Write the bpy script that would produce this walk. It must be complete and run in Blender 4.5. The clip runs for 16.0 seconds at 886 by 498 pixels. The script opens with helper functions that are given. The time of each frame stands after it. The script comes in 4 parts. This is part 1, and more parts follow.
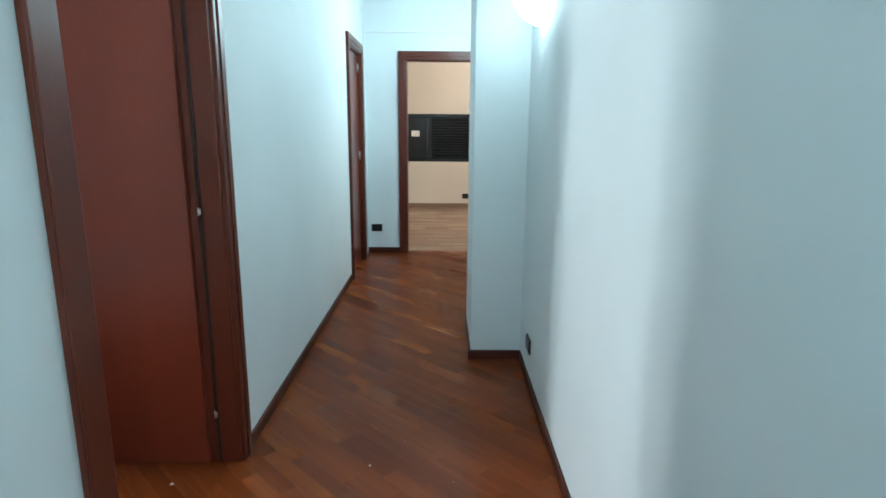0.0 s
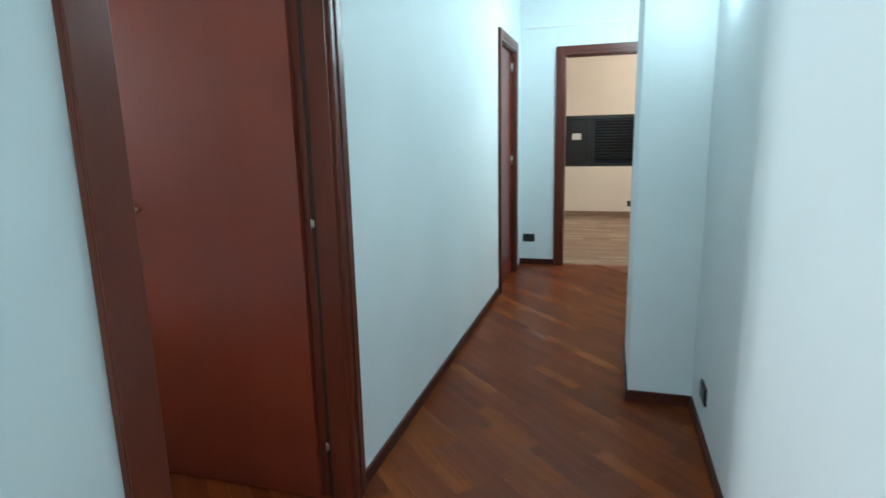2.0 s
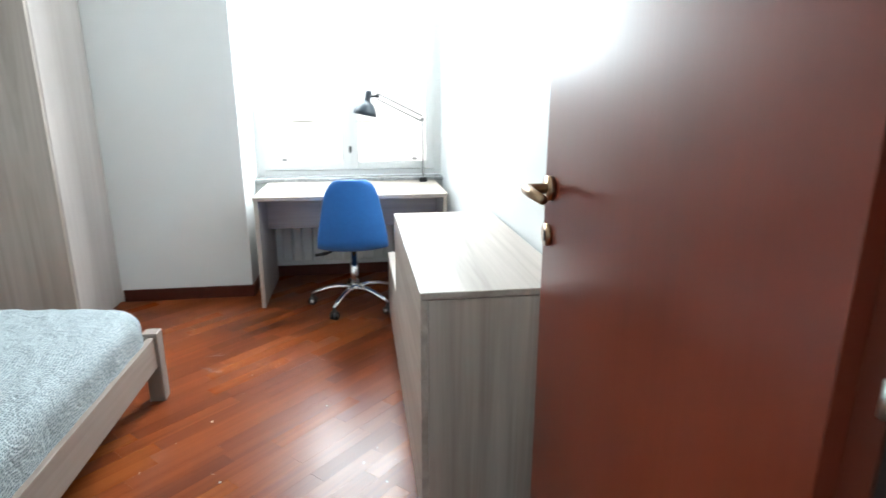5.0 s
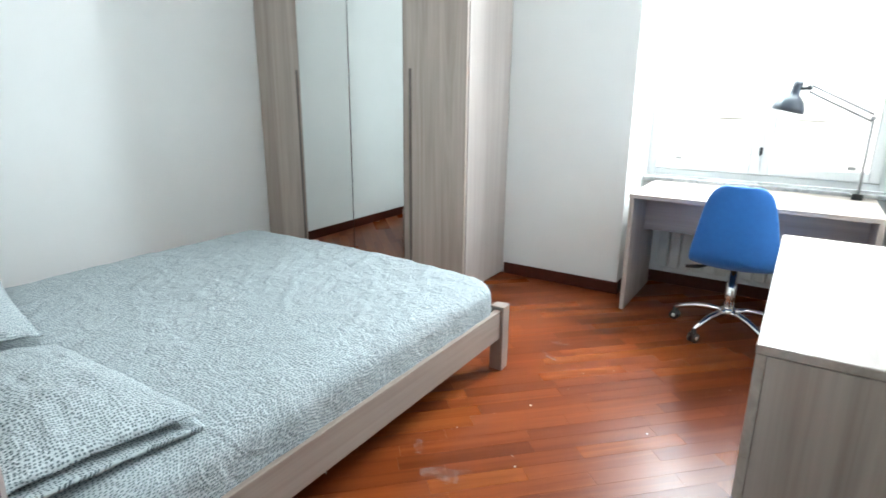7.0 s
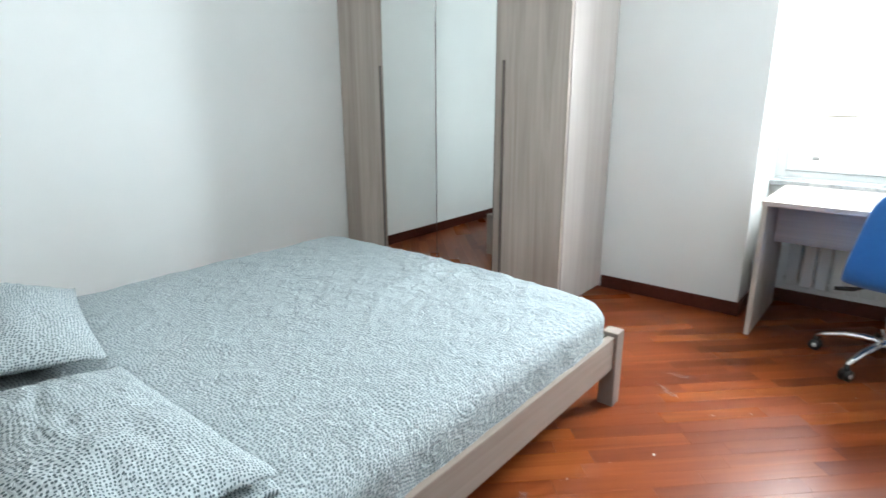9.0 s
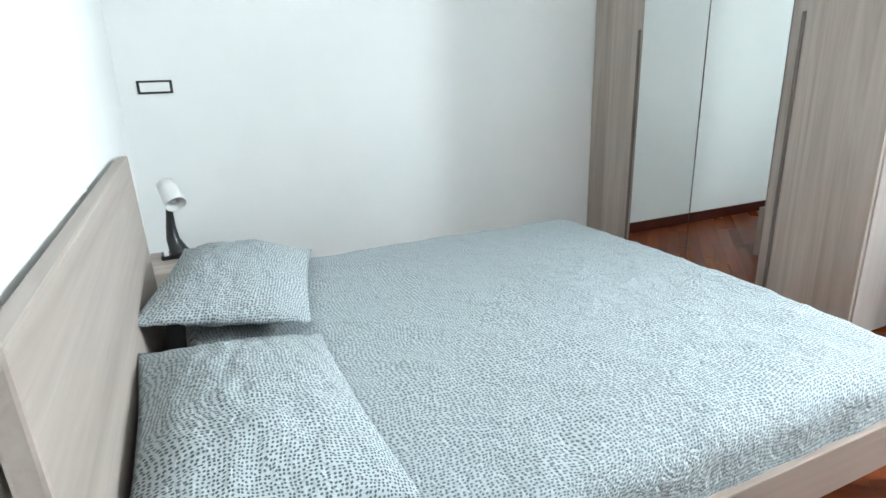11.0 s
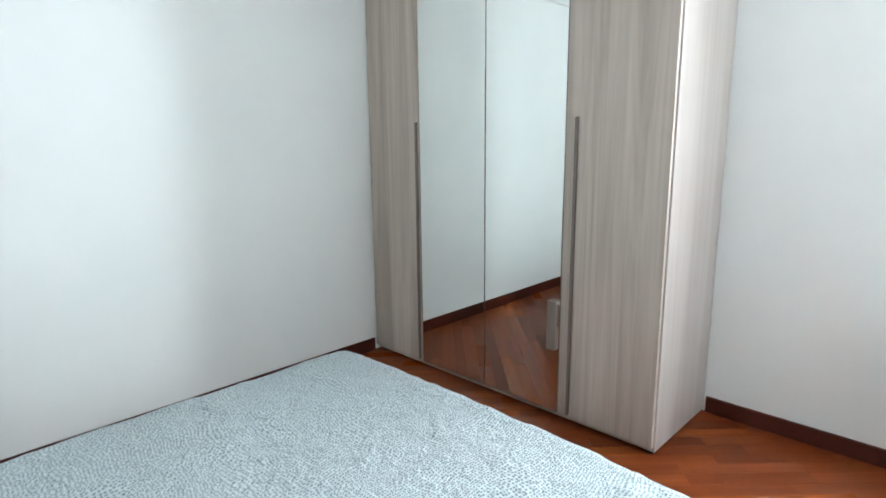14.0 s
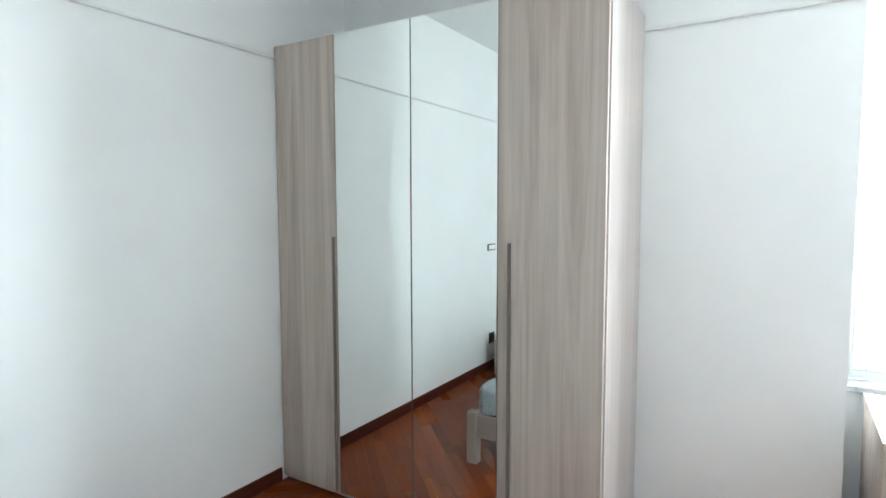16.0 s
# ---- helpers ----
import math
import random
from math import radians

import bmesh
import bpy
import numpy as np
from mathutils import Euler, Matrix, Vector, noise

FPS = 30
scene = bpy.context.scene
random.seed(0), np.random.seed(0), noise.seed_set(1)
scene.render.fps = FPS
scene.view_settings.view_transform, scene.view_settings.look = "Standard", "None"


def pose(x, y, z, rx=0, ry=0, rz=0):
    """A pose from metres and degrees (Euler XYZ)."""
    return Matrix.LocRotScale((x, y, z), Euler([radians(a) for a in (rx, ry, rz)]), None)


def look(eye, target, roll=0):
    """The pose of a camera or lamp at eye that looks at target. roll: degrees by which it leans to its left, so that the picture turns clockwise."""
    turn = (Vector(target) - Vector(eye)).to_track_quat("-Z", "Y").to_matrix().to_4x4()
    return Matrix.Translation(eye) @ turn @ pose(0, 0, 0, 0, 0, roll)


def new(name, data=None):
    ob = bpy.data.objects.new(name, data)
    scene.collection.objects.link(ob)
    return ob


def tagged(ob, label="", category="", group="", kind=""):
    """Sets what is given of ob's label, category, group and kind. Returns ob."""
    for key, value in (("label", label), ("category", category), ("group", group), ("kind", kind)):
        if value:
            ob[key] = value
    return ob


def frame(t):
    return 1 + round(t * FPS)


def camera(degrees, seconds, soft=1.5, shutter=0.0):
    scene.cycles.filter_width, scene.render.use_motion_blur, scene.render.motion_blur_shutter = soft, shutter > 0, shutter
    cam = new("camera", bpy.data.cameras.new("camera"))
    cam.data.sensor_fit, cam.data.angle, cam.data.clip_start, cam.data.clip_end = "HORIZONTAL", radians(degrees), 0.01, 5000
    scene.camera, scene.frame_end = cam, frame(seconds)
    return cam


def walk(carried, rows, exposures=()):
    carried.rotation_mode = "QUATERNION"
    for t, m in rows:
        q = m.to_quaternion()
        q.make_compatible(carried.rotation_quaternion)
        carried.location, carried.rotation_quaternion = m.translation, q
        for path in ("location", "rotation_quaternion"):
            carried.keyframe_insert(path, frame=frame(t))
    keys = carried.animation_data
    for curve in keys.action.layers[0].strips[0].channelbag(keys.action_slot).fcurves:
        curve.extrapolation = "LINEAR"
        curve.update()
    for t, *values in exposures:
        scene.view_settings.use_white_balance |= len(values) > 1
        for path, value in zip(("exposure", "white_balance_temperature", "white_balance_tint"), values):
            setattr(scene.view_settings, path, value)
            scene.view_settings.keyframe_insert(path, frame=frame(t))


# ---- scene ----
cam = camera(76.4, 16.0, 1.5, 0.4)
PATH = [
    (0, (0.82, -0.064, 1.367), (0.821, 1.892, 0.95), 0.4),
    (0.5, (0.763, -0.144, 1.369), (0.881, 1.812, 0.969), 0.6),
    (1, (0.818, -0.108, 1.354), (0.821, 1.854, 0.967), -0.3),
    (1.5, (0.903, 0.055, 1.361), (0.619, 1.999, 0.982), -0.6),
    (2, (0.866, 0.343, 1.338), (0.308, 2.223, 0.946), -1.3),
    (2.5, (0.807, 0.593, 1.341), (0.039, 2.393, 0.931), -0.9),
    (3, (0.741, 0.854, 1.324), (-0.475, 2.384, 0.897), -1.7),
    (3.5, (0.67, 1.066, 1.315), (-0.852, 2.286, 0.878), -2.0),
    (3.7, (0.619, 1.157, 1.3), (-0.983, 2.269, 0.858), -1.7),
    (5.8, (0.014, 1.778, 1.269), (-1.897, 1.533, 0.732), -0.8),
    (6, (-0.021, 1.791, 1.255), (-1.912, 1.417, 0.721), -1.1),
    (6.5, (0.015, 1.808, 1.292), (-1.744, 1.035, 0.735), 0.9),
    (7, (0.04, 1.808, 1.265), (-1.586, 0.776, 0.726), 0.6),
    (7.5, (0.05, 1.799, 1.252), (-1.525, 0.679, 0.736), 0.3),
    (8, (0.005, 1.737, 1.246), (-1.559, 0.604, 0.727), 0.8),
    (8.5, (-0.069, 1.63, 1.236), (-1.621, 0.476, 0.723), 0.4),
    (9, (-0.149, 1.522, 1.223), (-1.634, 0.292, 0.689), -0.2),
    (9.5, (-0.282, 1.452, 1.21), (-1.547, -0.002, 0.675), 0.5),
    (10, (-0.328, 1.415, 1.198), (-1.367, -0.197, 0.632), -0.1),
    (10.2, (-0.341, 1.401, 1.189), (-1.311, -0.254, 0.624), -0.5),
    (12.3, (-0.561, 1.425, 1.219), (-1.243, -0.35, 0.6), -3.2),
    (12.5, (-0.595, 1.389, 1.227), (-1.419, -0.325, 0.608), -2.7),
    (13, (-0.63, 1.191, 1.223), (-1.826, -0.344, 0.76), -0.7),
    (13.5, (-0.703, 1.072, 1.267), (-2.05, -0.345, 0.845), -0.4),
    (14, (-0.805, 0.958, 1.327), (-2.204, -0.416, 0.933), -0.6),
    (14.5, (-0.807, 0.845, 1.352), (-2.377, -0.342, 0.999), 0.1),
    (15, (-0.776, 0.746, 1.406), (-2.418, -0.354, 1.1), -0.0),
    (15.5, (-0.758, 0.69, 1.487), (-2.425, -0.39, 1.254), 0.0),
    (16, (-0.758, 0.676, 1.554), (-2.457, -0.369, 1.404), -0.1),
]
walk(cam, [(t, look(eye, target, roll)) for t, eye, target, roll in PATH], [(0, 0.0, 6050, 5), (3.7, 0.0, 6050, 5), (5.8, 0.40, 6100, 6), (7.5, 0.48, 6100, 6), (16, 0.55, 6080, 7)])

# ---- world, sun, large lights ----
world = bpy.data.worlds.new("sky")
scene.world = world
world.use_nodes = True
_n = world.node_tree
_sky = _n.nodes.new("ShaderNodeTexSky")
_sky.sky_type, _sky.sun_disc = "NISHITA", False
_sky.sun_elevation, _sky.sun_rotation = radians(31), radians(76)
_sky.air_density, _sky.dust_density = 1.0, 2.0
_n.links.new(_sky.outputs[0], _n.nodes["Background"].inputs[0])
_n.nodes["Background"].inputs[1].default_value = 0.15


def lamp(name, kind, m, energy, color, size=0.1, size_y=0.1):
    data = bpy.data.lights.new(name, kind)
    data.energy, data.color = energy, color
    if kind == "AREA":
        data.shape, data.size, data.size_y = "RECTANGLE", size, size_y
    elif kind == "SUN":
        data.angle = radians(size)
    else:
        data.shadow_soft_size = size
    ob = new(name, data)
    ob.matrix_world = m
    return ob


lamp("sun", "SUN", look((40, 10, 25), (0, 0, 0)), 5.0, (1.0, 0.95, 0.88), 0.5)
# daylight that the tall window lets in
lamp("window_daylight", "AREA", look((-4.12, 1.58, 2.0), (0, -0.1, 2.4)), 159, (0.91, 0.98, 1.0), 0.84, 0.90)
# bulb in the bowl of the hall sconce, the lamp of the far room
lamp("sconce_bulb", "POINT", pose(1.21, 2.76, 1.962), 19, (0.72, 0.935, 0.985), 0.03)
# added fill lights without a fixture, behind the pillar and behind the start
lamp("hall_end_fill", "POINT", pose(1.25, 4.9, 2.3), 54, (0.72, 0.935, 0.985), 0.28)
lamp("hall_start_fill", "POINT", pose(1.0, -1.0, 2.45), 49, (0.72, 0.935, 0.985), 0.08)
lamp("far_room_bulb", "POINT", pose(2.0, 7.9, 2.5), 80, (1.0, 0.86, 0.72), 0.1)


# ---- materials ----
def mat(name, base, rough=0.5, metal=0.0):
    m = bpy.data.materials.new(name)
    m.use_nodes = True
    b = m.node_tree.nodes["Principled BSDF"]
    b.inputs["Base Color"].default_value = (*base, 1)
    b.inputs["Roughness"].default_value = rough
    b.inputs["Metallic"].default_value = metal
    return m


def node(m, kind, **values):
    n = m.node_tree.nodes.new("ShaderNode" + kind)
    for k, v in values.items():
        n.inputs[k].default_value = v
    return n


def wire(m, a, b):
    m.node_tree.links.new(a, b)


def bsdf(m):
    return m.node_tree.nodes["Principled BSDF"]


def coords(m, scale=(1, 1, 1), rot=(0, 0, 0), space="Object"):
    tc = node(m, "TexCoord")
    mp = node(m, "Mapping")
    mp.inputs["Scale"].default_value = scale
    mp.inputs["Rotation"].default_value = rot
    wire(m, tc.outputs[space], mp.inputs["Vector"])
    return mp.outputs["Vector"]


def ramp(m, stops, fac):
    r = node(m, "ValToRGB")
    el = r.color_ramp.elements
    while len(el) < len(stops):
        el.new(0.5)
    for e, (p, c) in zip(el, stops):
        e.position, e.color = p, (*c, 1)
    wire(m, fac, r.inputs["Fac"])
    return r.outputs["Color"]


def noise_tex(m, vec, scale, detail=4.0, rough=0.55, warp=0.0):
    n = node(m, "TexNoise")
    n.inputs["Scale"].default_value = scale
    n.inputs["Detail"].default_value = detail
    n.inputs["Roughness"].default_value = rough
    n.inputs["Distortion"].default_value = warp
    wire(m, vec, n.inputs["Vector"])
    return n.outputs["Fac"]


def bump(m, height, strength, dist=0.01):
    b = node(m, "Bump")
    b.inputs["Strength"].default_value, b.inputs["Distance"].default_value = strength, dist
    wire(m, height, b.inputs["Height"])
    wire(m, b.outputs["Normal"], bsdf(m).inputs["Normal"])


def mixed(m, fac, a, b, mode="MIX"):
    x = node(m, "Mix")
    x.data_type, x.blend_type = "RGBA", mode
    for sock, val in ((x.inputs[0], fac), (x.inputs[6], a), (x.inputs[7], b)):
        if isinstance(val, (int, float)):
            sock.default_value = val
        elif isinstance(val, tuple):
            sock.default_value = (*val, 1)
        else:
            wire(m, val, sock)
    return x.outputs[2]


def paint(name, base, rough=0.6):
    """Emulsion paint on plaster: faint roller grain and broad tone drift."""
    m = mat(name, base, rough)
    v = coords(m)
    broad = noise_tex(m, v, 1.3, 3)
    dark = tuple(c * 0.94 for c in base)
    wire(m, ramp(m, ((0.3, dark), (0.7, base)), broad), bsdf(m).inputs["Base Color"])
    bump(m, noise_tex(m, v, 180, 3), 0.05, 0.002)
    return m


def grained(name, stops, axis, rough=0.45, size=1.0, coat=0.0, random_tone=0.0, fleck=0.12):
    """Wood with grain running along one axis (0, 1 or 2)."""
    m = mat(name, stops[1][1], rough)
    sc = [15 / size] * 3
    sc[axis] = 0.7 / size
    v = coords(m, tuple(sc))
    fine = [90 / size] * 3
    fine[axis] = 2.5 / size
    v2 = coords(m, tuple(fine))
    if random_tone:
        info = node(m, "ObjectInfo")
        both = node(m, "Math")
        both.operation = "ADD"
        wire(m, info.outputs["Random"], both.inputs[0])
        wire(m, node(m, "NewGeometry").outputs["Random Per Island"], both.inputs[1])
        chance = node(m, "Math")
        chance.operation = "FRACT"
        wire(m, both.outputs[0], chance.inputs[0])
        add = node(m, "VectorMath")
        add.operation = "MULTIPLY_ADD"
        wire(m, chance.outputs[0], add.inputs[0])
        add.inputs[1].default_value = (37, 53, 71)
        wire(m, v, add.inputs[2])
        v = add.outputs[0]
    a = noise_tex(m, v, 1.0, 4, 0.6, 1.1)
    b = noise_tex(m, v2, 1.0, 3, 0.6)
    col = ramp(m, stops, a)
    col = mixed(m, fleck, col, ramp(m, ((0.35, tuple(c * 0.55 for c in stops[0][1])), (0.65, stops[-1][1])), b))
    if random_tone:
        tone = ramp(m, ((0.0, (0.55, 0.48, 0.45)), (0.25, (0.82, 0.78, 0.76)), (0.7, (1.05, 1.08, 1.1)), (0.86, (1.25, 1.42, 1.4)), (1.0, (1.5, 1.95, 1.9))), chance.outputs[0])
        col = mixed(m, random_tone, col, tone, "MULTIPLY")
    if random_tone:
        place = node(m, "NewGeometry").outputs["Position"]
        worn = noise_tex(m, place, 17.0, 4, 0.65, 0.5)
        mark = ramp(m, ((0.71, (0, 0, 0)), (0.75, (0.6, 0.6, 0.6))), worn)
        col = mixed(m, mark, col, (0.62, 0.58, 0.53))
        span = node(m, "MapRange")
        wire(m, chance.outputs[0], span.inputs["Value"])
        span.inputs["To Min"].default_value, span.inputs["To Max"].default_value = rough + 0.05, rough - 0.03
        wire(m, span.outputs[0], bsdf(m).inputs["Roughness"])
    wire(m, col, bsdf(m).inputs["Base Color"])
    bsdf(m).inputs["Coat Weight"].default_value = coat
    bsdf(m).inputs["Coat Roughness"].default_value = 0.18
    bump(m, b, 0.06, 0.002)
    return m


WALL = paint("bedroom_wall_paint", (0.83, 0.838, 0.828))
HALL = paint("hall_wall_paint", (0.76, 0.81, 0.82))
BEIGE = paint("far_room_paint", (0.78, 0.73, 0.66))
CEIL = paint("ceiling_paint", (0.78, 0.78, 0.77))
MAHOGANY = grained("mahogany_door", ((0.2, (0.136, 0.0195, 0.0080)), (0.5, (0.145, 0.0215, 0.0090)), (0.8, (0.154, 0.0235, 0.0101))), 2, 0.30, 1.0, 0.0, 0.0, 0.04)
bsdf(MAHOGANY).inputs["Specular IOR Level"].default_value = 0.60
FRAME_WOOD = grained("mahogany_frame", ((0.25, (0.094, 0.0175, 0.0085)), (0.5, (0.106, 0.0200, 0.0098)), (0.75, (0.118, 0.023, 0.011))), 2, 0.3)
bsdf(FRAME_WOOD).inputs["Specular IOR Level"].default_value = 0.34
SKIRT = grained("skirting_wood", ((0.3, (0.056, 0.0120, 0.0072)), (0.5, (0.068, 0.0152, 0.0090)), (0.7, (0.080, 0.0185, 0.0112))), 0, 0.4)
LARCH = ((0.30, (0.340, 0.280, 0.236)), (0.5, (0.445, 0.379, 0.330)), (0.70, (0.545, 0.476, 0.424)))
LARCH_X = grained("larch_laminate_long", LARCH, 0, 0.5, 1.6)
LARCH_Y = grained("larch_laminate_cross", LARCH, 1, 0.5, 1.6)
LARCH_Z = grained("larch_laminate_upright", LARCH, 2, 0.5, 1.6)
# side-panel larch with the window daylight's paler, pinker tint put into its colour
LARCH_LIT = grained("window_lit_larch_side", ((0.28, (0.415, 0.365, 0.338)), (0.5, (0.470, 0.422, 0.395)), (0.72, (0.525, 0.478, 0.452))), 2, 0.42, 2.2)
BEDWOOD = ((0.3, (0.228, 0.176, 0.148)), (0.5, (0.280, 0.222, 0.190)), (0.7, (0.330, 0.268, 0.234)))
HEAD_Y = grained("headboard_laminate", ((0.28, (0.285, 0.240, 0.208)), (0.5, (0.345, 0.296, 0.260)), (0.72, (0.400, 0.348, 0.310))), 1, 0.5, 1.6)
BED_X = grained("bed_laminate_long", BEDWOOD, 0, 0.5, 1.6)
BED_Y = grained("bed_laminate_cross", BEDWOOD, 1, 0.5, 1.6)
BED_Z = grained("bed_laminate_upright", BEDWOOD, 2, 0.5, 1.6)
PLANK = grained("cherry_parquet", ((0.3, (0.130, 0.0245, 0.0058)), (0.5, (0.166, 0.0345, 0.0082)), (0.7, (0.200, 0.0455, 0.0118))), 0, 0.29, 1.0, 0.0, 0.74)
bsdf(PLANK).inputs["Specular IOR Level"].default_value = 0.12
for wood in (HEAD_Y, LARCH_LIT, LARCH_X, LARCH_Y, LARCH_Z, BED_X, BED_Y, BED_Z, SKIRT):
    bsdf(wood).inputs["Specular IOR Level"].default_value = 0.25
PLANK_PALE = grained("pale_parquet", ((0.3, (0.21, 0.128, 0.086)), (0.5, (0.28, 0.180, 0.125)), (0.7, (0.35, 0.235, 0.165))), 0, 0.4, 1.0, 0.1, 0.7)
JOINT = mat("parquet_joint", (0.13, 0.028, 0.008), 0.6)
BLACK = mat("black_plastic", (0.012, 0.013, 0.014), 0.35)
WHITE = mat("white_plastic", (0.78, 0.78, 0.76), 0.35)
WHITE_FRAME = mat("white_lacquer", (0.66, 0.66, 0.65), 0.35)
ENAMEL = mat("radiator_enamel", (0.72, 0.72, 0.70), 0.35)
CHROME = mat("chrome", (0.82, 0.82, 0.83), 0.08, 1.0)
STEEL = mat("hinge_steel", (0.6, 0.6, 0.58), 0.3, 1.0)
BRASS = mat("bronzed_brass", (0.37, 0.235, 0.145), 0.28, 1.0)
MIRROR = mat("mirror", (0.86, 0.89, 0.88), 0.01, 1.0)
EDGE = mat("mirror_joint", (0.08, 0.08, 0.08), 0.5)
DARKTRIM = mat("handle_groove", (0.16, 0.13, 0.115), 0.5)


def fabric_blue():
    m = mat("blue_upholstery", (0.02, 0.115, 0.50), 0.75)
    v = coords(m)
    wire(m, ramp(m, ((0.3, (0.012, 0.125, 0.43)), (0.7, (0.015, 0.138, 0.46))), noise_tex(m, v, 40, 3)), bsdf(m).inputs["Base Color"])
    bump(m, noise_tex(m, v, 700, 2), 0.15, 0.002)
    bsdf(m).inputs["Sheen Weight"].default_value = 0.2
    return m


def speckled(name, drop, scale, ink, cloth):
    """White cotton printed with small slate-green dashes that run in swirls."""
    m = mat(name, (0.7, 0.75, 0.75), 0.85)
    v = coords(m)
    swirl = node(m, "TexNoise")
    swirl.inputs["Scale"].default_value, swirl.inputs["Detail"].default_value = 4.0, 1.0
    wire(m, v, swirl.inputs["Vector"])
    sep = node(m, "SeparateXYZ")
    wire(m, v, sep.inputs[0])
    flat = node(m, "CombineXYZ")
    for k, op in ((0, "ADD"), (1, "SUBTRACT")):
        fall = node(m, "Math")
        fall.operation = "MULTIPLY"
        wire(m, sep.outputs[2], fall.inputs[0])
        fall.inputs[1].default_value = drop
        sm = node(m, "Math")
        sm.operation = op
        wire(m, sep.outputs[k], sm.inputs[0])
        wire(m, fall.outputs[0], sm.inputs[1])
        wire(m, sm.outputs[0], flat.inputs[k])
    add = node(m, "VectorMath")
    add.operation = "MULTIPLY_ADD"
    wire(m, swirl.outputs["Color"], add.inputs[0])
    add.inputs[1].default_value = (0.10, 0.10, 0.0)
    wire(m, flat.outputs[0], add.inputs[2])
    stretch = node(m, "VectorMath")
    stretch.operation = "MULTIPLY"
    wire(m, add.outputs[0], stretch.inputs[0])
    stretch.inputs[1].default_value = (1.0, 1.05, 1.0)
    vor = node(m, "TexVoronoi")
    vor.voronoi_dimensions = "2D"
    vor.inputs["Scale"].default_value = scale
    vor.inputs["Randomness"].default_value = 0.46
    wire(m, stretch.outputs[0], vor.inputs["Vector"])
    dot = ramp(m, ((0.22, ink), (0.38, cloth)), vor.outputs["Distance"])
    wire(m, dot, bsdf(m).inputs["Base Color"])
    bump(m, noise_tex(m, v, 22, 5, 0.62, 1.1), 0.75, 0.016)
    return m


def marble():
    m = mat("grey_marble", (0.5, 0.5, 0.5), 0.25)
    v = coords(m)
    wire(m, ramp(m, ((0.35, (0.20, 0.205, 0.21)), (0.5, (0.33, 0.335, 0.34)), (0.65, (0.44, 0.44, 0.44))), noise_tex(m, v, 14, 8, 0.65, 1.2)), bsdf(m).inputs["Base Color"])
    return m


def glass():
    m = mat("window_glass", (1, 1, 1), 0.0)
    bsdf(m).inputs["Transmission Weight"].default_value = 1.0
    bsdf(m).inputs["IOR"].default_value = 1.05
    return m


def opal():
    m = mat("opal_glass", (0.9, 0.9, 0.88), 0.3)
    bsdf(m).inputs["Emission Color"].default_value = (0.72, 0.94, 1.0, 1)
    bsdf(m).inputs["Emission Strength"].default_value = 13.0
    return m


BLUE, COTTON, CASE, MARBLE, GLASS, OPAL = fabric_blue(), speckled("speckled_quilt", 1.0, 102, (0.115, 0.145, 0.157), (0.405, 0.448, 0.460)), speckled("speckled_pillow_case", 0.15, 120, (0.070, 0.095, 0.105), (0.425, 0.470, 0.482)), marble(), glass(), opal()


# ---- mesh helpers ----
def origin(ob):
    o = Vector((0, 0, 0))
    while ob is not None:
        o += ob.location
        ob = ob.parent
    return o


def mesh_of(name, bm, material):
    me = bpy.data.meshes.new(name)
    bm.to_mesh(me)
    bm.free()
    me.materials.append(material)
    return me


def part(name, bm, material, parent=None, label="", smooth=False):
    """Links a bmesh, built in world places, as one mesh object under a thing or a part."""
    if parent is not None:
        bm.transform(Matrix.Translation(-origin(parent)))
    if smooth:
        for f in bm.faces:
            f.smooth = True
    ob = new(name, mesh_of(name, bm, material))
    ob.parent = parent
    return tagged(ob, label)


def thing(name, x, y, z, label, category, group=""):
    ob = new(name)
    ob.location = (x, y, z)
    ob.empty_display_size = 0.1
    return tagged(ob, label, category, group)


def structure(name, bm, material, label, category):
    return tagged(part(name, bm, material), label, category, "", "structure")


def box(x0, x1, y0, y1, z0, z1, bev=0.0, seg=2, bm=None):
    """A box between two corners, its edges rounded by bev; joined onto bm where one is given."""
    b = bmesh.new()
    bmesh.ops.create_cube(b, size=1)
    b.transform(Matrix.Translation(((x0 + x1) / 2, (y0 + y1) / 2, (z0 + z1) / 2)) @ Matrix.Diagonal((abs(x1 - x0), abs(y1 - y0), abs(z1 - z0), 1)))
    if bev:
        bmesh.ops.bevel(b, geom=b.edges[:], offset=bev, segments=seg, profile=0.5, affect="EDGES")
    return b if bm is None else join(bm, b)


def join(a, b):
    me = bpy.data.meshes.new("joined")
    b.to_mesh(me)
    b.free()
    a.from_mesh(me)
    bpy.data.meshes.remove(me)
    return a


def tube(points, radii, sides=12, caps=True):
    """A round bar along points, with a radius at each."""
    b = bmesh.new()
    pts = [Vector(p) for p in points]
    if isinstance(radii, (int, float)):
        radii = [radii] * len(pts)
    rings = []
    for i, p in enumerate(pts):
        d = (pts[min(i + 1, len(pts) - 1)] - pts[max(i - 1, 0)]).normalized()
        side = d.cross(Vector((0, 0, 1)))
        if side.length < 1e-3:
            side = Vector((1, 0, 0))
        side.normalize()
        up = side.cross(d).normalized()
        rings.append([b.verts.new(p + (side * math.cos(2 * math.pi * k / sides) + up * math.sin(2 * math.pi * k / sides)) * radii[i]) for k in range(sides)])
    for r, s in zip(rings, rings[1:]):
        for k in range(sides):
            b.faces.new((r[k], r[(k + 1) % sides], s[(k + 1) % sides], s[k]))
    if caps:
        b.faces.new(rings[0][::-1])
        b.faces.new(rings[-1])
    bmesh.ops.recalc_face_normals(b, faces=b.faces[:])
    return b


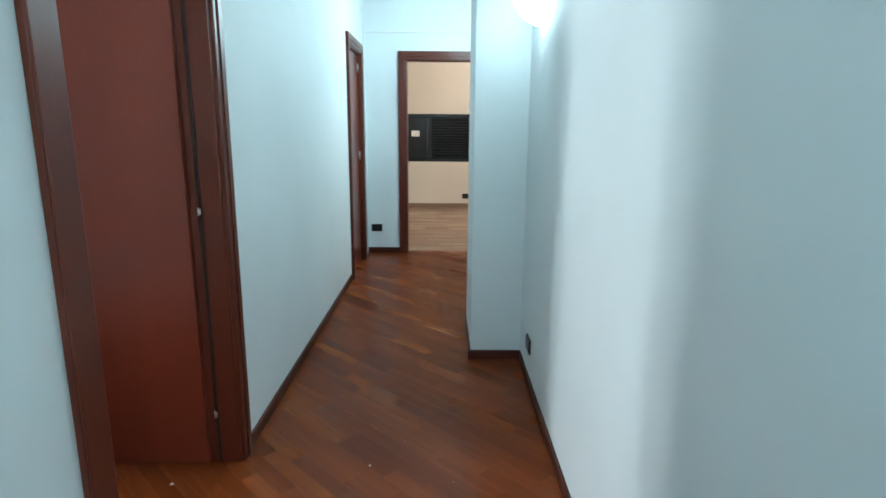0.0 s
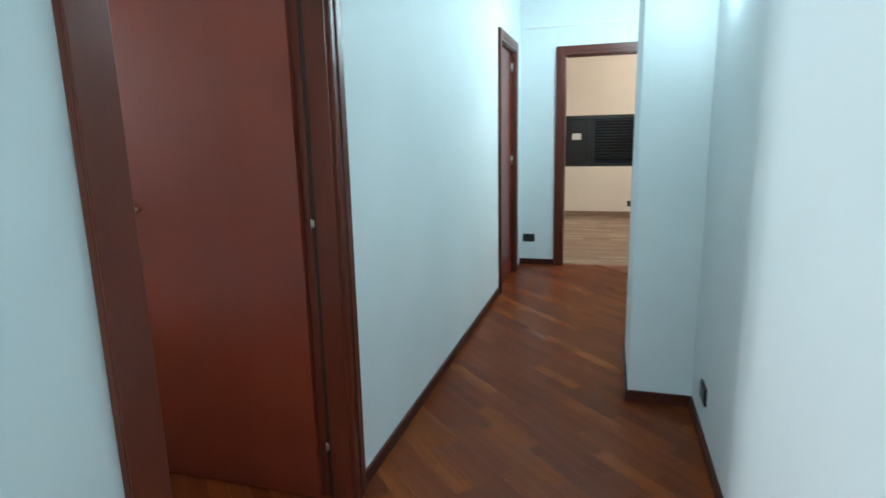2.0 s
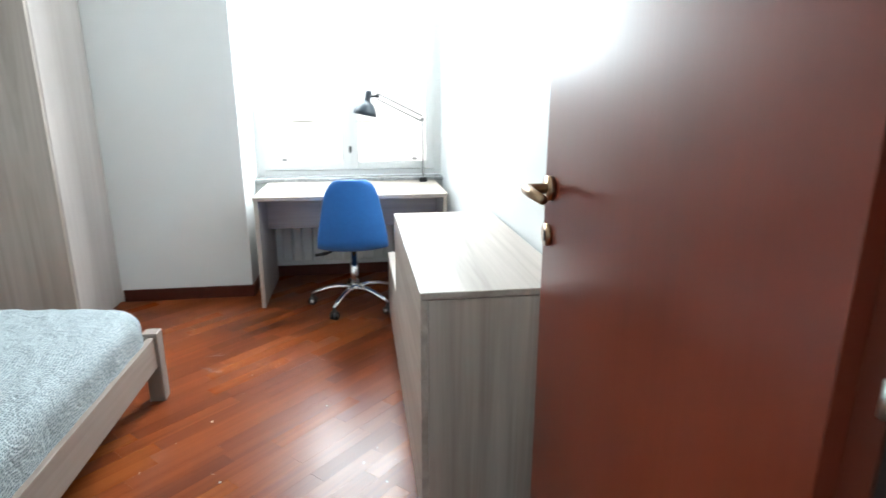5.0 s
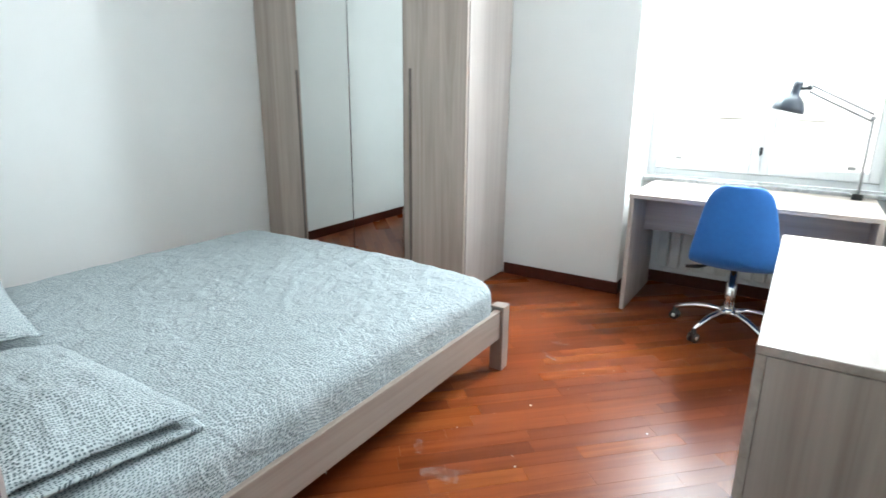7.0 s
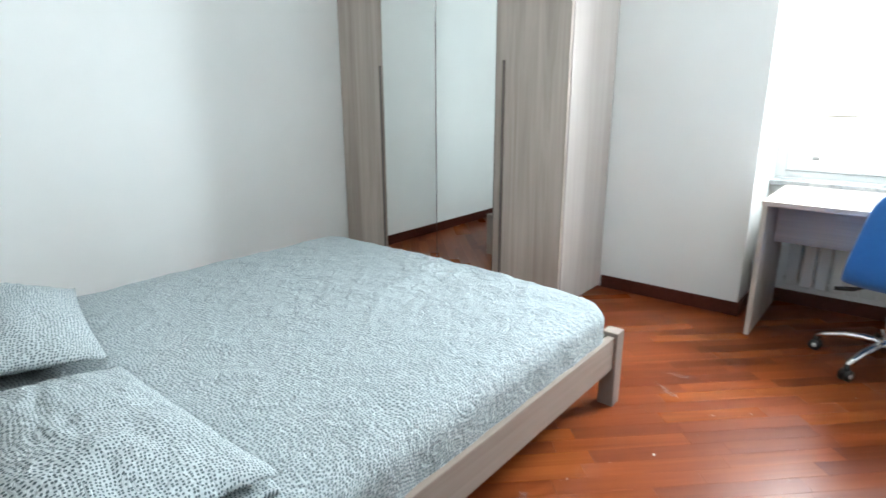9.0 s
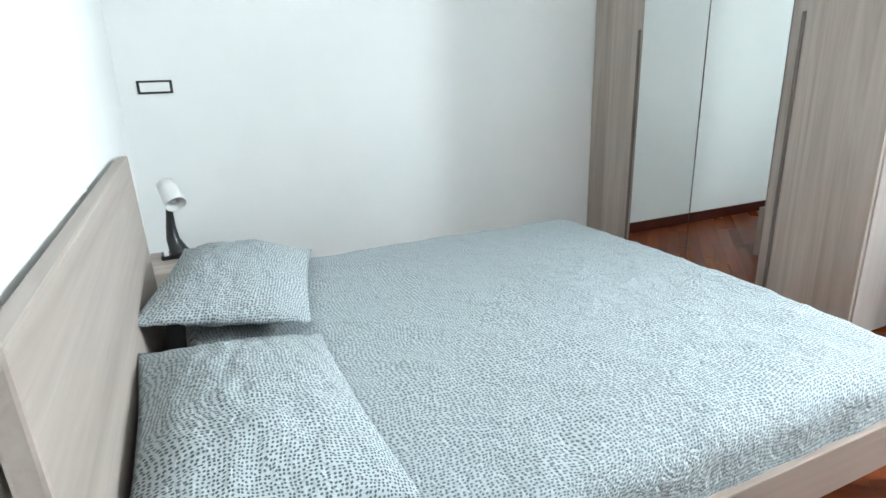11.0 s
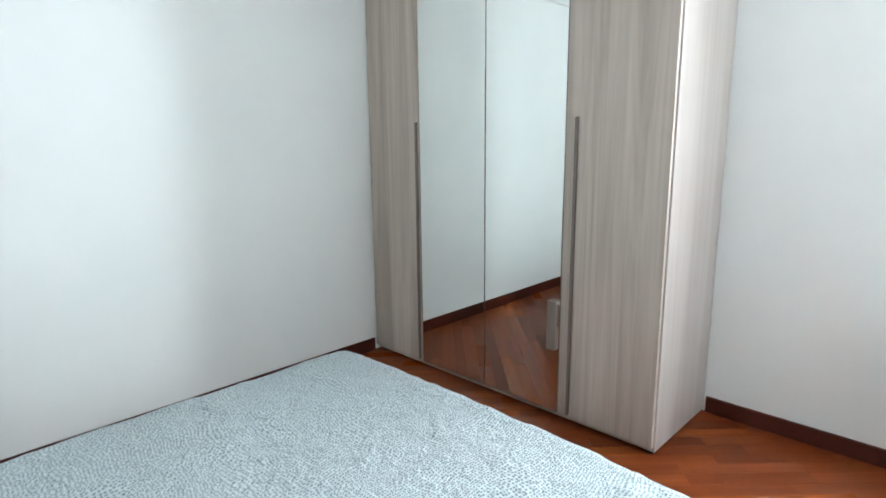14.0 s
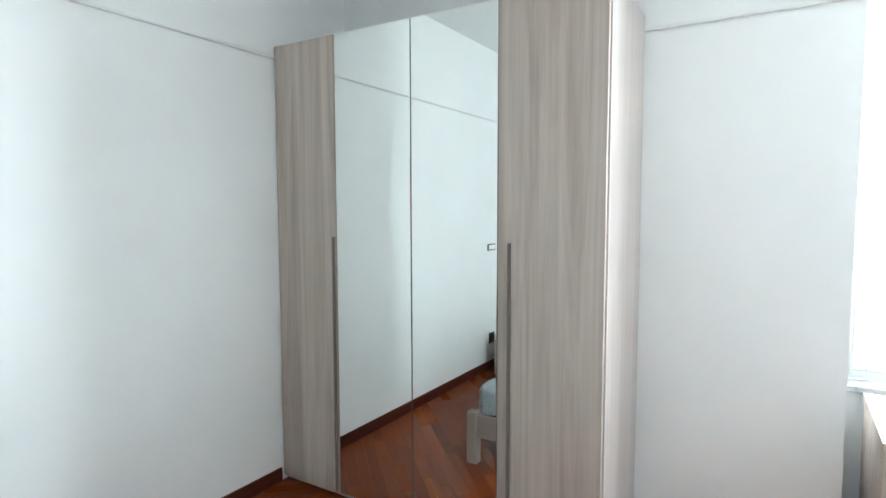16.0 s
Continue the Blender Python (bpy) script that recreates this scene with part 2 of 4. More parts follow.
def lathe(x, y, profile, sides=28, sweep=360):
    """A turned shape round the upright at x, y from (radius, z) rows."""
    b = bmesh.new()
    rows = []
    n = sides if sweep == 360 else sides + 1
    for r, z in profile:
        rows.append([b.verts.new((x + r * math.cos(radians(sweep) * k / sides), y + r * math.sin(radians(sweep) * k / sides), z)) for k in range(n)])
    for p, q in zip(rows, rows[1:]):
        for k in range(sides):
            b.faces.new((p[k], p[(k + 1) % n], q[(k + 1) % n], q[k]))
    bmesh.ops.remove_doubles(b, verts=b.verts[:], dist=1e-5)
    bmesh.ops.recalc_face_normals(b, faces=b.faces[:])
    return b


def pierced(x0, x1, y0, y1, z0, z1, holes, along):
    """A wall box with rectangular holes (from, to, bottom, top) cut through it, along axis x or y."""
    cuts = sorted({(x0 if along == "x" else y0), (x1 if along == "x" else y1), *[h[0] for h in holes], *[h[1] for h in holes]})
    b = bmesh.new()
    for a, c in zip(cuts, cuts[1:]):
        inside = [h for h in holes if h[0] < (a + c) / 2 < h[1]]
        spans, low = [], z0
        for h in inside:
            if h[2] > low:
                spans.append((low, h[2]))
            low = h[3]
        if low < z1:
            spans.append((low, z1))
        for s, t in spans:
            if along == "x":
                box(a, c, y0, y1, s, t, bm=b)
            else:
                box(x0, x1, a, c, s, t, bm=b)
    bmesh.ops.remove_doubles(b, verts=b.verts[:], dist=1e-5)
    return b


# ---- plan, in metres ----
X_WIN, X_HEAD = -3.503, -0.086      # bedroom: wall beside the window, wall behind the headboard
Y_LEFT, Y_RIGHT = -1.735, 2.25       # bedroom: wall along the bed, wall behind the drawers
HX, X_HALL = -0.018, 1.295          # hall: left-hand and right-hand wall
Y_END, Y_BACK = 6.165, -1.6          # hall: end wall, wall behind
D0, D1 = 1.208, 2.050                # bedroom doorway
TOP = 3.0
N0, N1 = 0.90, 2.25                 # window niche
X_GLASS = -4.06

# ---- walls and ceilings ----
structure("wall_hall_left", pierced(X_HEAD, HX, Y_LEFT - 0.12, Y_END, -0.05, TOP, [(D0 - 0.03, D1 + 0.03, -0.05, 2.13), (5.04, 5.80, -0.05, 2.13)], "y"), HALL, "smooth pale blue-white painted hall wall with doorways", "wall")
structure("wall_bed_side", box(-4.35, X_HEAD, Y_LEFT - 0.12, Y_LEFT, -0.05, TOP), WALL, "plain white painted wall along the bed", "wall")
structure("wall_headboard_lining", box(-0.152, X_HEAD - 0.0045, Y_LEFT, D0 - 0.106, 0, TOP, bm=pierced(X_HEAD - 0.004, X_HEAD - 0.0005, Y_LEFT, Y_RIGHT, 0, TOP, [(D0 - 0.03, D1 + 0.03, 0, 2.13)], "y")), WALL, "white painted bedroom face of the hall wall", "wall")
structure("wall_drawers_side", box(-4.35, X_HEAD, Y_RIGHT, Y_RIGHT + 0.12, -0.05, TOP), WALL, "plain white painted wall behind the drawers", "wall")
structure("wall_window_pier", box(-4.35, X_WIN, Y_LEFT, N0, -0.05, TOP), WALL, "thick white painted wall beside the window niche", "wall")
structure("wall_window_parapet", box(-4.35, -3.93, N0, N1, -0.05, 0.695), WALL, "white parapet under the window", "wall")
structure("wall_window_lintel", box(-4.35, X_WIN, N0, N1, 2.5, TOP), WALL, "white painted wall over the window niche", "wall")
structure("ceiling_bedroom", box(-4.35, X_HEAD, Y_LEFT - 0.12, Y_RIGHT + 0.12, TOP, TOP + 0.1), CEIL, "white plaster bedroom ceiling", "ceiling")

structure("wall_hall_right", box(X_HALL, X_HALL + 0.12, Y_BACK, 3.156, -0.05, TOP), HALL, "smooth pale painted hall wall", "wall")
structure("wall_hall_pillar", box(0.993, X_HALL + 0.12, 3.156, 3.8, -0.05, TOP), HALL, "pale painted pillar that narrows the hall", "wall")
structure("wall_hall_right_end", box(1.42, 1.54, 3.8, Y_END, -0.05, TOP), HALL, "pale painted wall at the end of the hall", "wall")
structure("wall_hall_end", pierced(X_HEAD, 1.54, Y_END, Y_END + 0.12, -0.05, TOP, [(0.40, 1.255, -0.05, 2.11)], "x"), HALL, "pale painted end wall of the hall with a doorway", "wall")
structure("wall_hall_back", box(HX, 1.42, Y_BACK - 0.12, Y_BACK, -0.05, TOP), HALL, "pale painted wall behind", "wall")
structure("ceiling_hall", box(HX, 1.54, Y_BACK - 0.12, Y_END, 2.72, 2.82), CEIL, "white plaster hall ceiling", "ceiling")

# far room
FR = (-1.3, 2.7, Y_END + 0.12, 9.95)
structure("wall_far_left", box(FR[0] - 0.1, FR[0], FR[2], FR[3], -0.05, TOP), BEIGE, "warm beige painted wall", "wall")
structure("wall_far_right", box(FR[1], FR[1] + 0.1, FR[2], FR[3], -0.05, TOP), BEIGE, "warm beige painted wall", "wall")
structure("wall_far_window", pierced(FR[0] - 0.1, FR[1] + 0.1, FR[3], FR[3] + 0.25, -0.05, TOP, [(-0.1, 1.5, 0.80, 1.62)], "x"), BEIGE, "warm beige wall with a dark window", "wall")
structure("wall_far_inner", pierced(FR[0] - 0.1, FR[1] + 0.1, FR[2] - 0.001, FR[2] + 0.004, 0, TOP, [(0.40, 1.255, 0, 2.11)], "x"), BEIGE, "warm beige inner face of the hall end wall", "wall")
structure("ceiling_far", box(FR[0] - 0.1, FR[1] + 0.1, FR[2], FR[3] + 0.25, TOP, TOP + 0.1), CEIL, "white ceiling of the far room", "ceiling")


# ---- skirting, picture ledge ----
def skirting(x0, x1, y0, y1, h=0.08):
    b = box(x0, x1, y0, y1, 0, h, 0.004, 2)
    structure("baseboard", b, SKIRT, "dark reddish-brown varnished wooden skirting", "skirting")


T = 0.014
skirting(-2.915, -0.152, Y_LEFT, Y_LEFT + T)
skirting(X_WIN, X_WIN + T, 0.09, N0 + T)
skirting(-3.93, X_WIN, N0, N0 + T)
skirting(-3.93, -3.93 + T, N0 + T, N1 - T)
skirting(-3.93, X_HEAD - 0.005, Y_RIGHT - T, Y_RIGHT)
skirting(-0.152 - T, -0.152, Y_LEFT + T, D0 - 0.106)
skirting(HX, HX + T, Y_BACK, D0 - 0.112, 0.058)
skirting(HX, HX + T, D1 + 0.09, 4.97, 0.058)
skirting(X_HALL - T, X_HALL, Y_BACK, 3.156, 0.058)
skirting(0.993, X_HALL - T, 3.156 - T, 3.156, 0.058)
skirting(0.993 - T, 0.993, 3.156 - T, 3.8, 0.058)
skirting(HX, 0.335, Y_END - T, Y_END, 0.058)
structure("baseboard", box(FR[0], FR[1], FR[3] - T, FR[3], 0, 0.07, 0.004), PLANK_PALE, "pale worn wooden skirting of the far room", "skirting")


def ledge(x0, x1, y0, y1, z=2.35):
    structure("trim", box(x0, x1, y0, y1, z, z + 0.018, 0.005, 2), CEIL, "thin white plaster picture ledge", "ledge")


ledge(X_WIN, -0.152, Y_LEFT, Y_LEFT + 0.016)
ledge(X_WIN, X_WIN + 0.016, Y_LEFT + 0.016, N0)
ledge(-0.168, -0.152, Y_LEFT + 0.016, Y_RIGHT)
ledge(HX, 1.42, Y_END - 0.012, Y_END, 2.345)


# ---- doors ----
def doorway(name, axis, wall0, wall1, a, b_, h, wide=0.095, rest=0.095, step=0.040):
    """Jambs and casings of a doorway through a wall; wall0, wall1 are the wall's faces, a and b_ the clear opening."""
    t = thing(name, 0, 0, 0, "dark mahogany door frame with stepped casings", "door frame")
    t["kind"] = "structure"

    def put(nm, lo, hi, d0, d1, z0, z1, bev=0.004):
        bm = box(d0, d1, lo, hi, z0, z1, bev) if axis == "y" else box(lo, hi, d0, d1, z0, z1, bev)
        part(nm, bm, FRAME_WOOD, t)

    lo, hi = min(wall0, wall1), max(wall0, wall1)
    put("jamb", a - 0.03, a, lo - 0.004, hi + 0.004, 0, h)
    put("jamb", b_, b_ + 0.03, lo - 0.004, hi + 0.004, 0, h)
    put("head_jamb", a - 0.03, b_ + 0.03, lo - 0.004, hi + 0.004, h, h + 0.03)
    for n, m, gap in ((hi, hi + 0.02, 0.010), (lo - 0.018, lo, 0.050)):
        if axis == "x":
            n, m, gap = (lo - 0.02, lo, 0.010) if n == hi else (hi, hi + 0.018, 0.050)
        put("casing", a - wide, a - gap, n, m, 0, h + gap)
        put("casing", b_ + gap, b_ + rest, n, m, 0, h + gap)
        put("casing", a - wide, b_ + rest, n, m, h + gap, h + 0.095)
        if gap < 0.02:
            q0, q1 = (m, m + 0.006) if axis == "y" else (n - 0.006, n)
            put("casing_bead", a - wide, a - step, q0, q1, 0, h + 0.095, 0.003)
            put("casing_bead", b_ + 0.040, b_ + rest, q0, q1, 0, h + 0.095, 0.003)
            put("casing_bead", a - step, b_ + 0.040, q0, q1, h + 0.040, h + 0.095, 0.003)
    return t


doorway("door_frame_1", "y", -0.09, HX, D0, D1, 2.08, 0.104, 0.078, 0.012)
# deeper lining of the jamb that stands towards the bed
part("jamb_lining", box(-0.119, -0.0943, D0 - 0.105, D0 - 0.001, 0, 2.11, 0.003), FRAME_WOOD, bpy.data.objects["door_frame_1"])
doorway("door_frame_2", "y", X_HEAD, HX, 5.07, 5.77, 2.08)
doorway("door_frame_3", "x", Y_END, Y_END + 0.124, 0.43, 1.225, 2.07)

# the bedroom leaf stands open into the room
LY = 2.03
leaf = thing("door_1", -0.15, LY + 0.02, 0.008, "smooth mahogany-red veneered door standing open", "door")
part("leaf", box(-0.915, -0.140, LY, LY + 0.042, 0.008, 2.075, 0.0008, 1), MAHOGANY, leaf)
part("leaf_edge", box(-0.1395, -0.1085, LY + 0.022, LY + 0.042, 0.008, 2.075, 0.001, 1), FRAME_WOOD, leaf)
# hinge-side gap filled with a strip, its shade put into the near-black colour
part("leaf_gap_strip", box(-0.1080, -0.0950, LY + 0.026, LY + 0.042, 0.008, 2.075), mat("gap_shade", (0.022, 0.008, 0.006), 0.6), leaf, "near-black strip for the shade in the hinge gap")
for z in (0.22, 1.055, 1.85):
    h = part("hinge", tube([(-0.104, LY + 0.012, z - 0.016), (-0.104, LY + 0.012, z + 0.016)], 0.0035), STEEL, leaf, "small steel hinge", True)
    part("hinge_leaf", box(-0.101, -0.0945, LY + 0.010, LY + 0.016, z - 0.012, z + 0.012, 0.002), STEEL, h)
for side, yy in ((-1, LY), (1, LY + 0.042)):
    b = tube([(-0.875, yy, 1.106), (-0.875, yy + side * 0.012, 1.106)], 0.026, 24)
    rose = part("rose", b, BRASS, leaf, "bronzed brass rose", True)
    b = tube([(-0.875, yy + side * 0.01, 1.106), (-0.875, yy + side * 0.045, 1.106), (-0.868, yy + side * 0.055, 1.106), (-0.83, yy + side * 0.058, 1.105), (-0.76, yy + side * 0.056, 1.102)], [0.011, 0.011, 0.012, 0.011, 0.009], 14)
    part("lever", b, BRASS, rose, "bronzed brass lever handle", True)
    b = tube([(-0.885, yy, 1.005), (-0.885, yy + side * 0.007, 1.005)], 0.024, 24)
    esc = part("escutcheon", b, BRASS, leaf, "bronzed keyhole rose", True)
    part("keyhole", box(-0.889, -0.881, yy + side * 0.006, yy + side * 0.0085, 0.992, 1.016), BLACK, esc)
# bronzed keeper let into the jamb opposite the lock
keeper = part("strike_plate", box(-0.117, -0.090, D0 - 0.0015, D0 + 0.0012, 1.030, 1.190, 0.001), mat("dark_bronze", (0.16, 0.11, 0.085), 0.35, 1.0), bpy.data.objects["door_frame_1"], "bronzed strike plate")
part("latch_hole", box(-0.110, -0.096, D0 + 0.0006, D0 + 0.0016, 1.060, 1.112), BLACK, keeper)
part("bolt_hole", box(-0.110, -0.096, D0 + 0.0006, D0 + 0.0016, 1.122, 1.160), BLACK, keeper)
# lip in brighter steel than the bronze plate
part("lip", box(-0.1208, -0.1165, D0 - 0.0015, D0 + 0.0014, 1.058, 1.116, 0.0008), STEEL, keeper, "bright steel lip")
for z in (1.045, 1.176):
    part("screw", tube([(-0.103, D0 + 0.0008, z), (-0.103, D0 + 0.0024, z)], [0.0045, 0.0036], 14), STEEL, keeper, "steel screw head", True)

side = thing("door_2", X_HEAD, 5.54, 0.008, "closed mahogany-red side door with steel hinges", "door")
part("leaf", box(X_HEAD + 0.002, X_HEAD + 0.044, 5.072, 5.768, 0.008, 2.075, 0.003), MAHOGANY, side)
for z in (1.10, 1.95):
    part("hinge", tube([(X_HEAD + 0.05, 5.75, z - 0.04), (X_HEAD + 0.05, 5.75, z + 0.04)], 0.011), STEEL, side, "small steel hinge", True)

# ---- far room window ----
w = thing("window_2", 0.7, FR[3] + 0.1, 0.80, "dark night window with louvred shutter behind glass", "window")
w["kind"] = "structure"
DARK = mat("dark_shutter", (0.008, 0.009, 0.012), 0.25)
part("shutter_board", box(-0.1, 1.5, FR[3] + 0.10, FR[3] + 0.13, 0.80, 1.62), DARK, w)
for i in range(16):
    b = box(0.62, 1.42, -0.004, 0.004, -0.017, 0.017, 0.002)
    b.transform(Matrix.Translation((0, FR[3] + 0.085, 0.86 + i * 0.047)) @ Matrix.Rotation(radians(35), 4, "X"))
    part("slat", b, DARK, w)
for x0, x1, z0, z1 in ((-0.1, -0.04, 0.80, 1.62), (1.44, 1.5, 0.80, 1.62), (0.5, 0.57, 0.86, 1.56), (-0.04, 1.44, 0.80, 0.86), (-0.04, 1.44, 1.56, 1.62)):
    part("frame_bar", box(x0, x1, FR[3] + 0.05, FR[3] + 0.10, z0, z1, 0.004), DARK, w)
part("latch_plate", box(0.26, 0.40, FR[3] + 0.035, FR[3] + 0.05, 1.235, 1.335, 0.004), WHITE, w, "white plate on the dark frame")


# ---- sockets ----
def socket(name, x, y, z, axis, sx, sz, face, label, lining=None):
    t = thing(name, x, y, z, label, "socket")
    d = 0.010 * face
    if axis == "y":
        part("plate", box(x - sx / 2, x + sx / 2, y, y + d, z - sz / 2, z + sz / 2, 0.003), BLACK, t)
        inner = (x - sx * 0.42, x + sx * 0.42, y + d, y + d + 0.003 * face, z - sz * 0.34, z + sz * 0.34)
    else:
        part("plate", box(x, x + d, y - sx / 2, y + sx / 2, z - sz / 2, z + sz / 2, 0.003), BLACK, t)
        inner = (x + d, x + d + 0.003 * face, y - sx * 0.42, y + sx * 0.42, z - sz * 0.34, z + sz * 0.34)
    part("insert", box(*inner, 0.001), lining or BLACK, t)
    return t


socket("wall_socket", 0.08, Y_END, 0.28, "y", 0.12, 0.08, -1, "black rectangular socket plate low on the hall end wall")
socket("wall_socket", X_HALL, 2.835, 0.222, "x", 0.12, 0.08, -1, "black rectangular socket plate low on the hall wall")
socket("wall_socket", 1.22, FR[3], 0.20, "y", 0.12, 0.09, -1, "black socket plate on the beige wall")
socket("switch_plate", -0.311, Y_LEFT, 1.171, "y", 0.155, 0.062, 1, "white switch plate with a black border beside the bed", WHITE)
socket("wall_socket", -0.30, Y_LEFT, 0.295, "y", 0.10, 0.10, 1, "black socket plate low on the white wall")

# ---- hall sconce ----
sc = thing("wall_sconce", X_HALL, 2.76, 1.95, "white half-bowl wall lamp, lit, on the hall wall", "wall lamp")
b = lathe(0, 0, [(0.0, 1.845), (0.045, 1.851), (0.09, 1.875), (0.125, 1.91), (0.148, 1.955), (0.155, 2.0), (0.149, 2.0), (0.14, 1.957), (0.118, 1.917), (0.085, 1.883), (0.0, 1.857)], 28, 180)
b.transform(Matrix.Translation((X_HALL - 0.002, 2.76, 0)) @ Matrix.Rotation(radians(90), 4, "Z"))
part("bowl", b, OPAL, sc, "glowing opal bowl", True)
part("back_plate", box(X_HALL - 0.012, X_HALL, 2.70, 2.82, 1.92, 2.0, 0.004), WHITE, sc)

# ---- window ----
w = thing("window_1", X_GLASS, 1.575, 0.74, "tall white two-leaf casement window, closed", "window")
w["kind"] = "structure"
F = 0.055
for x0, x1, y0, y1, z0, z1 in (
    (-4.10, -4.03, N0, N0 + F, 0.735, 2.5), (-4.10, -4.03, N1 - F, N1, 0.735, 2.5),
    (-4.10, -4.03, N0 + F, N1 - F, 0.735, 0.735 + 0.04), (-4.10, -4.03, N0 + F, N1 - F, 2.46, 2.5)):
    part("window_frame", box(x0, x1, y0, y1, z0, z1, 0.004), WHITE_FRAME, w)
mid = 1.575
for y0, y1 in ((N0 + F, mid - 0.002), (mid + 0.002, N1 - F)):
    s = part("sash", box(-4.085, -4.015, y0, y0 + 0.055, 0.778, 2.455, 0.006), WHITE_FRAME, w)
    part("sash_stile", box(-4.085, -4.015, y1 - 0.055, y1, 0.778, 2.455, 0.006), WHITE_FRAME, s)
    part("sash_rail", box(-4.085, -4.015, y0 + 0.055, y1 - 0.055, 0.778, 0.835, 0.006), WHITE_FRAME, s)
    part("sash_rail", box(-4.085, -4.015, y0 + 0.055, y1 - 0.055, 2.40, 2.455, 0.006), WHITE_FRAME, s)
    p = part("pane", box(-4.054, -4.050, y0 + 0.054, y1 - 0.054, 0.834, 2.401), GLASS, w)
    p.visible_shadow = False
latch = part("latch_plate", box(-4.015, -4.006, mid - 0.010, mid + 0.010, 0.905, 0.950, 0.003), BLACK, w, "dark latch plate")
part("window_handle", tube([(-4.006, mid, 0.928), (-3.992, mid, 0.928), (-3.988, mid, 0.922), (-3.987, mid - 0.002, 0.900)], [0.005, 0.005, 0.006, 0.005], 10), BLACK, latch, "dark lever handle", True)
GREY = mat("grey_gap_and_catch", (0.24, 0.245, 0.245), 0.6)
# thin grey strips that put the sashes' shadow gaps into colour
for y in (N0 + F + 0.056, mid - 0.059, mid + 0.056, N1 - F - 0.059):
    part("sash_gap_line", box(-4.015, -4.0135, y, y + 0.003, 0.84, 2.39), GREY, w)
part("meeting_strip", box(-4.015, -4.008, mid - 0.007, mid + 0.007, 0.78, 2.45, 0.002), WHITE_FRAME, w, "grey meeting strip between the leaves")
for y in (1.10, 2.05):
    part("shutter_catch", box(-4.015, -4.0, y - 0.02, y + 0.02, 0.845, 0.865, 0.003), GREY, w)
structure("window_sill", box(-4.03, -3.895, N0 + 0.002, N1 - 0.002, 0.70, 0.732, 0.006), MARBLE, "grey veined marble window sill", "sill")

# ---- floors ----
structure("ground_slab", box(-1.4, 2.8, Y_END + 0.06, 10.2, -0.12, -0.061, bm=box(-4.35, 1.54, Y_LEFT - 0.12, Y_END + 0.06, -0.12, -0.061)), JOINT, "concrete under the floors", "floor")
PW, PL = 0.070, 0.50
LENGTHS = (0.50, 0.50, 0.42, 0.34)


def plank_mesh(length, material):
    return mesh_of("plank", box(-length / 2 + 0.0002, length / 2 - 0.0002, -PW / 2 + 0.0002, PW / 2 - 0.0002, -0.012, 0, 0.0002, 1), material)


PLANKS = {(k, m.name): plank_mesh(k, m) for k in sorted(set(LENGTHS)) for m in (PLANK, PLANK_PALE)}


def clip(poly, x0, x1, y0, y1):
    for ax, lim, sign in ((0, x0, 1), (0, x1, -1), (1, y0, 1), (1, y1, -1)):
        out = []
        for p, q in zip(poly, poly[1:] + poly[:1]):
            dp, dq = (p[ax] - lim) * sign, (q[ax] - lim) * sign
            if dp >= 0:
                out.append(p)
            if dp * dq < 0:
                s = dp / (dp - dq)
                out.append((p[0] + (q[0] - p[0]) * s, p[1] + (q[1] - p[1]) * s))
        poly = out
        if len(poly) < 3:
            return []
    return poly


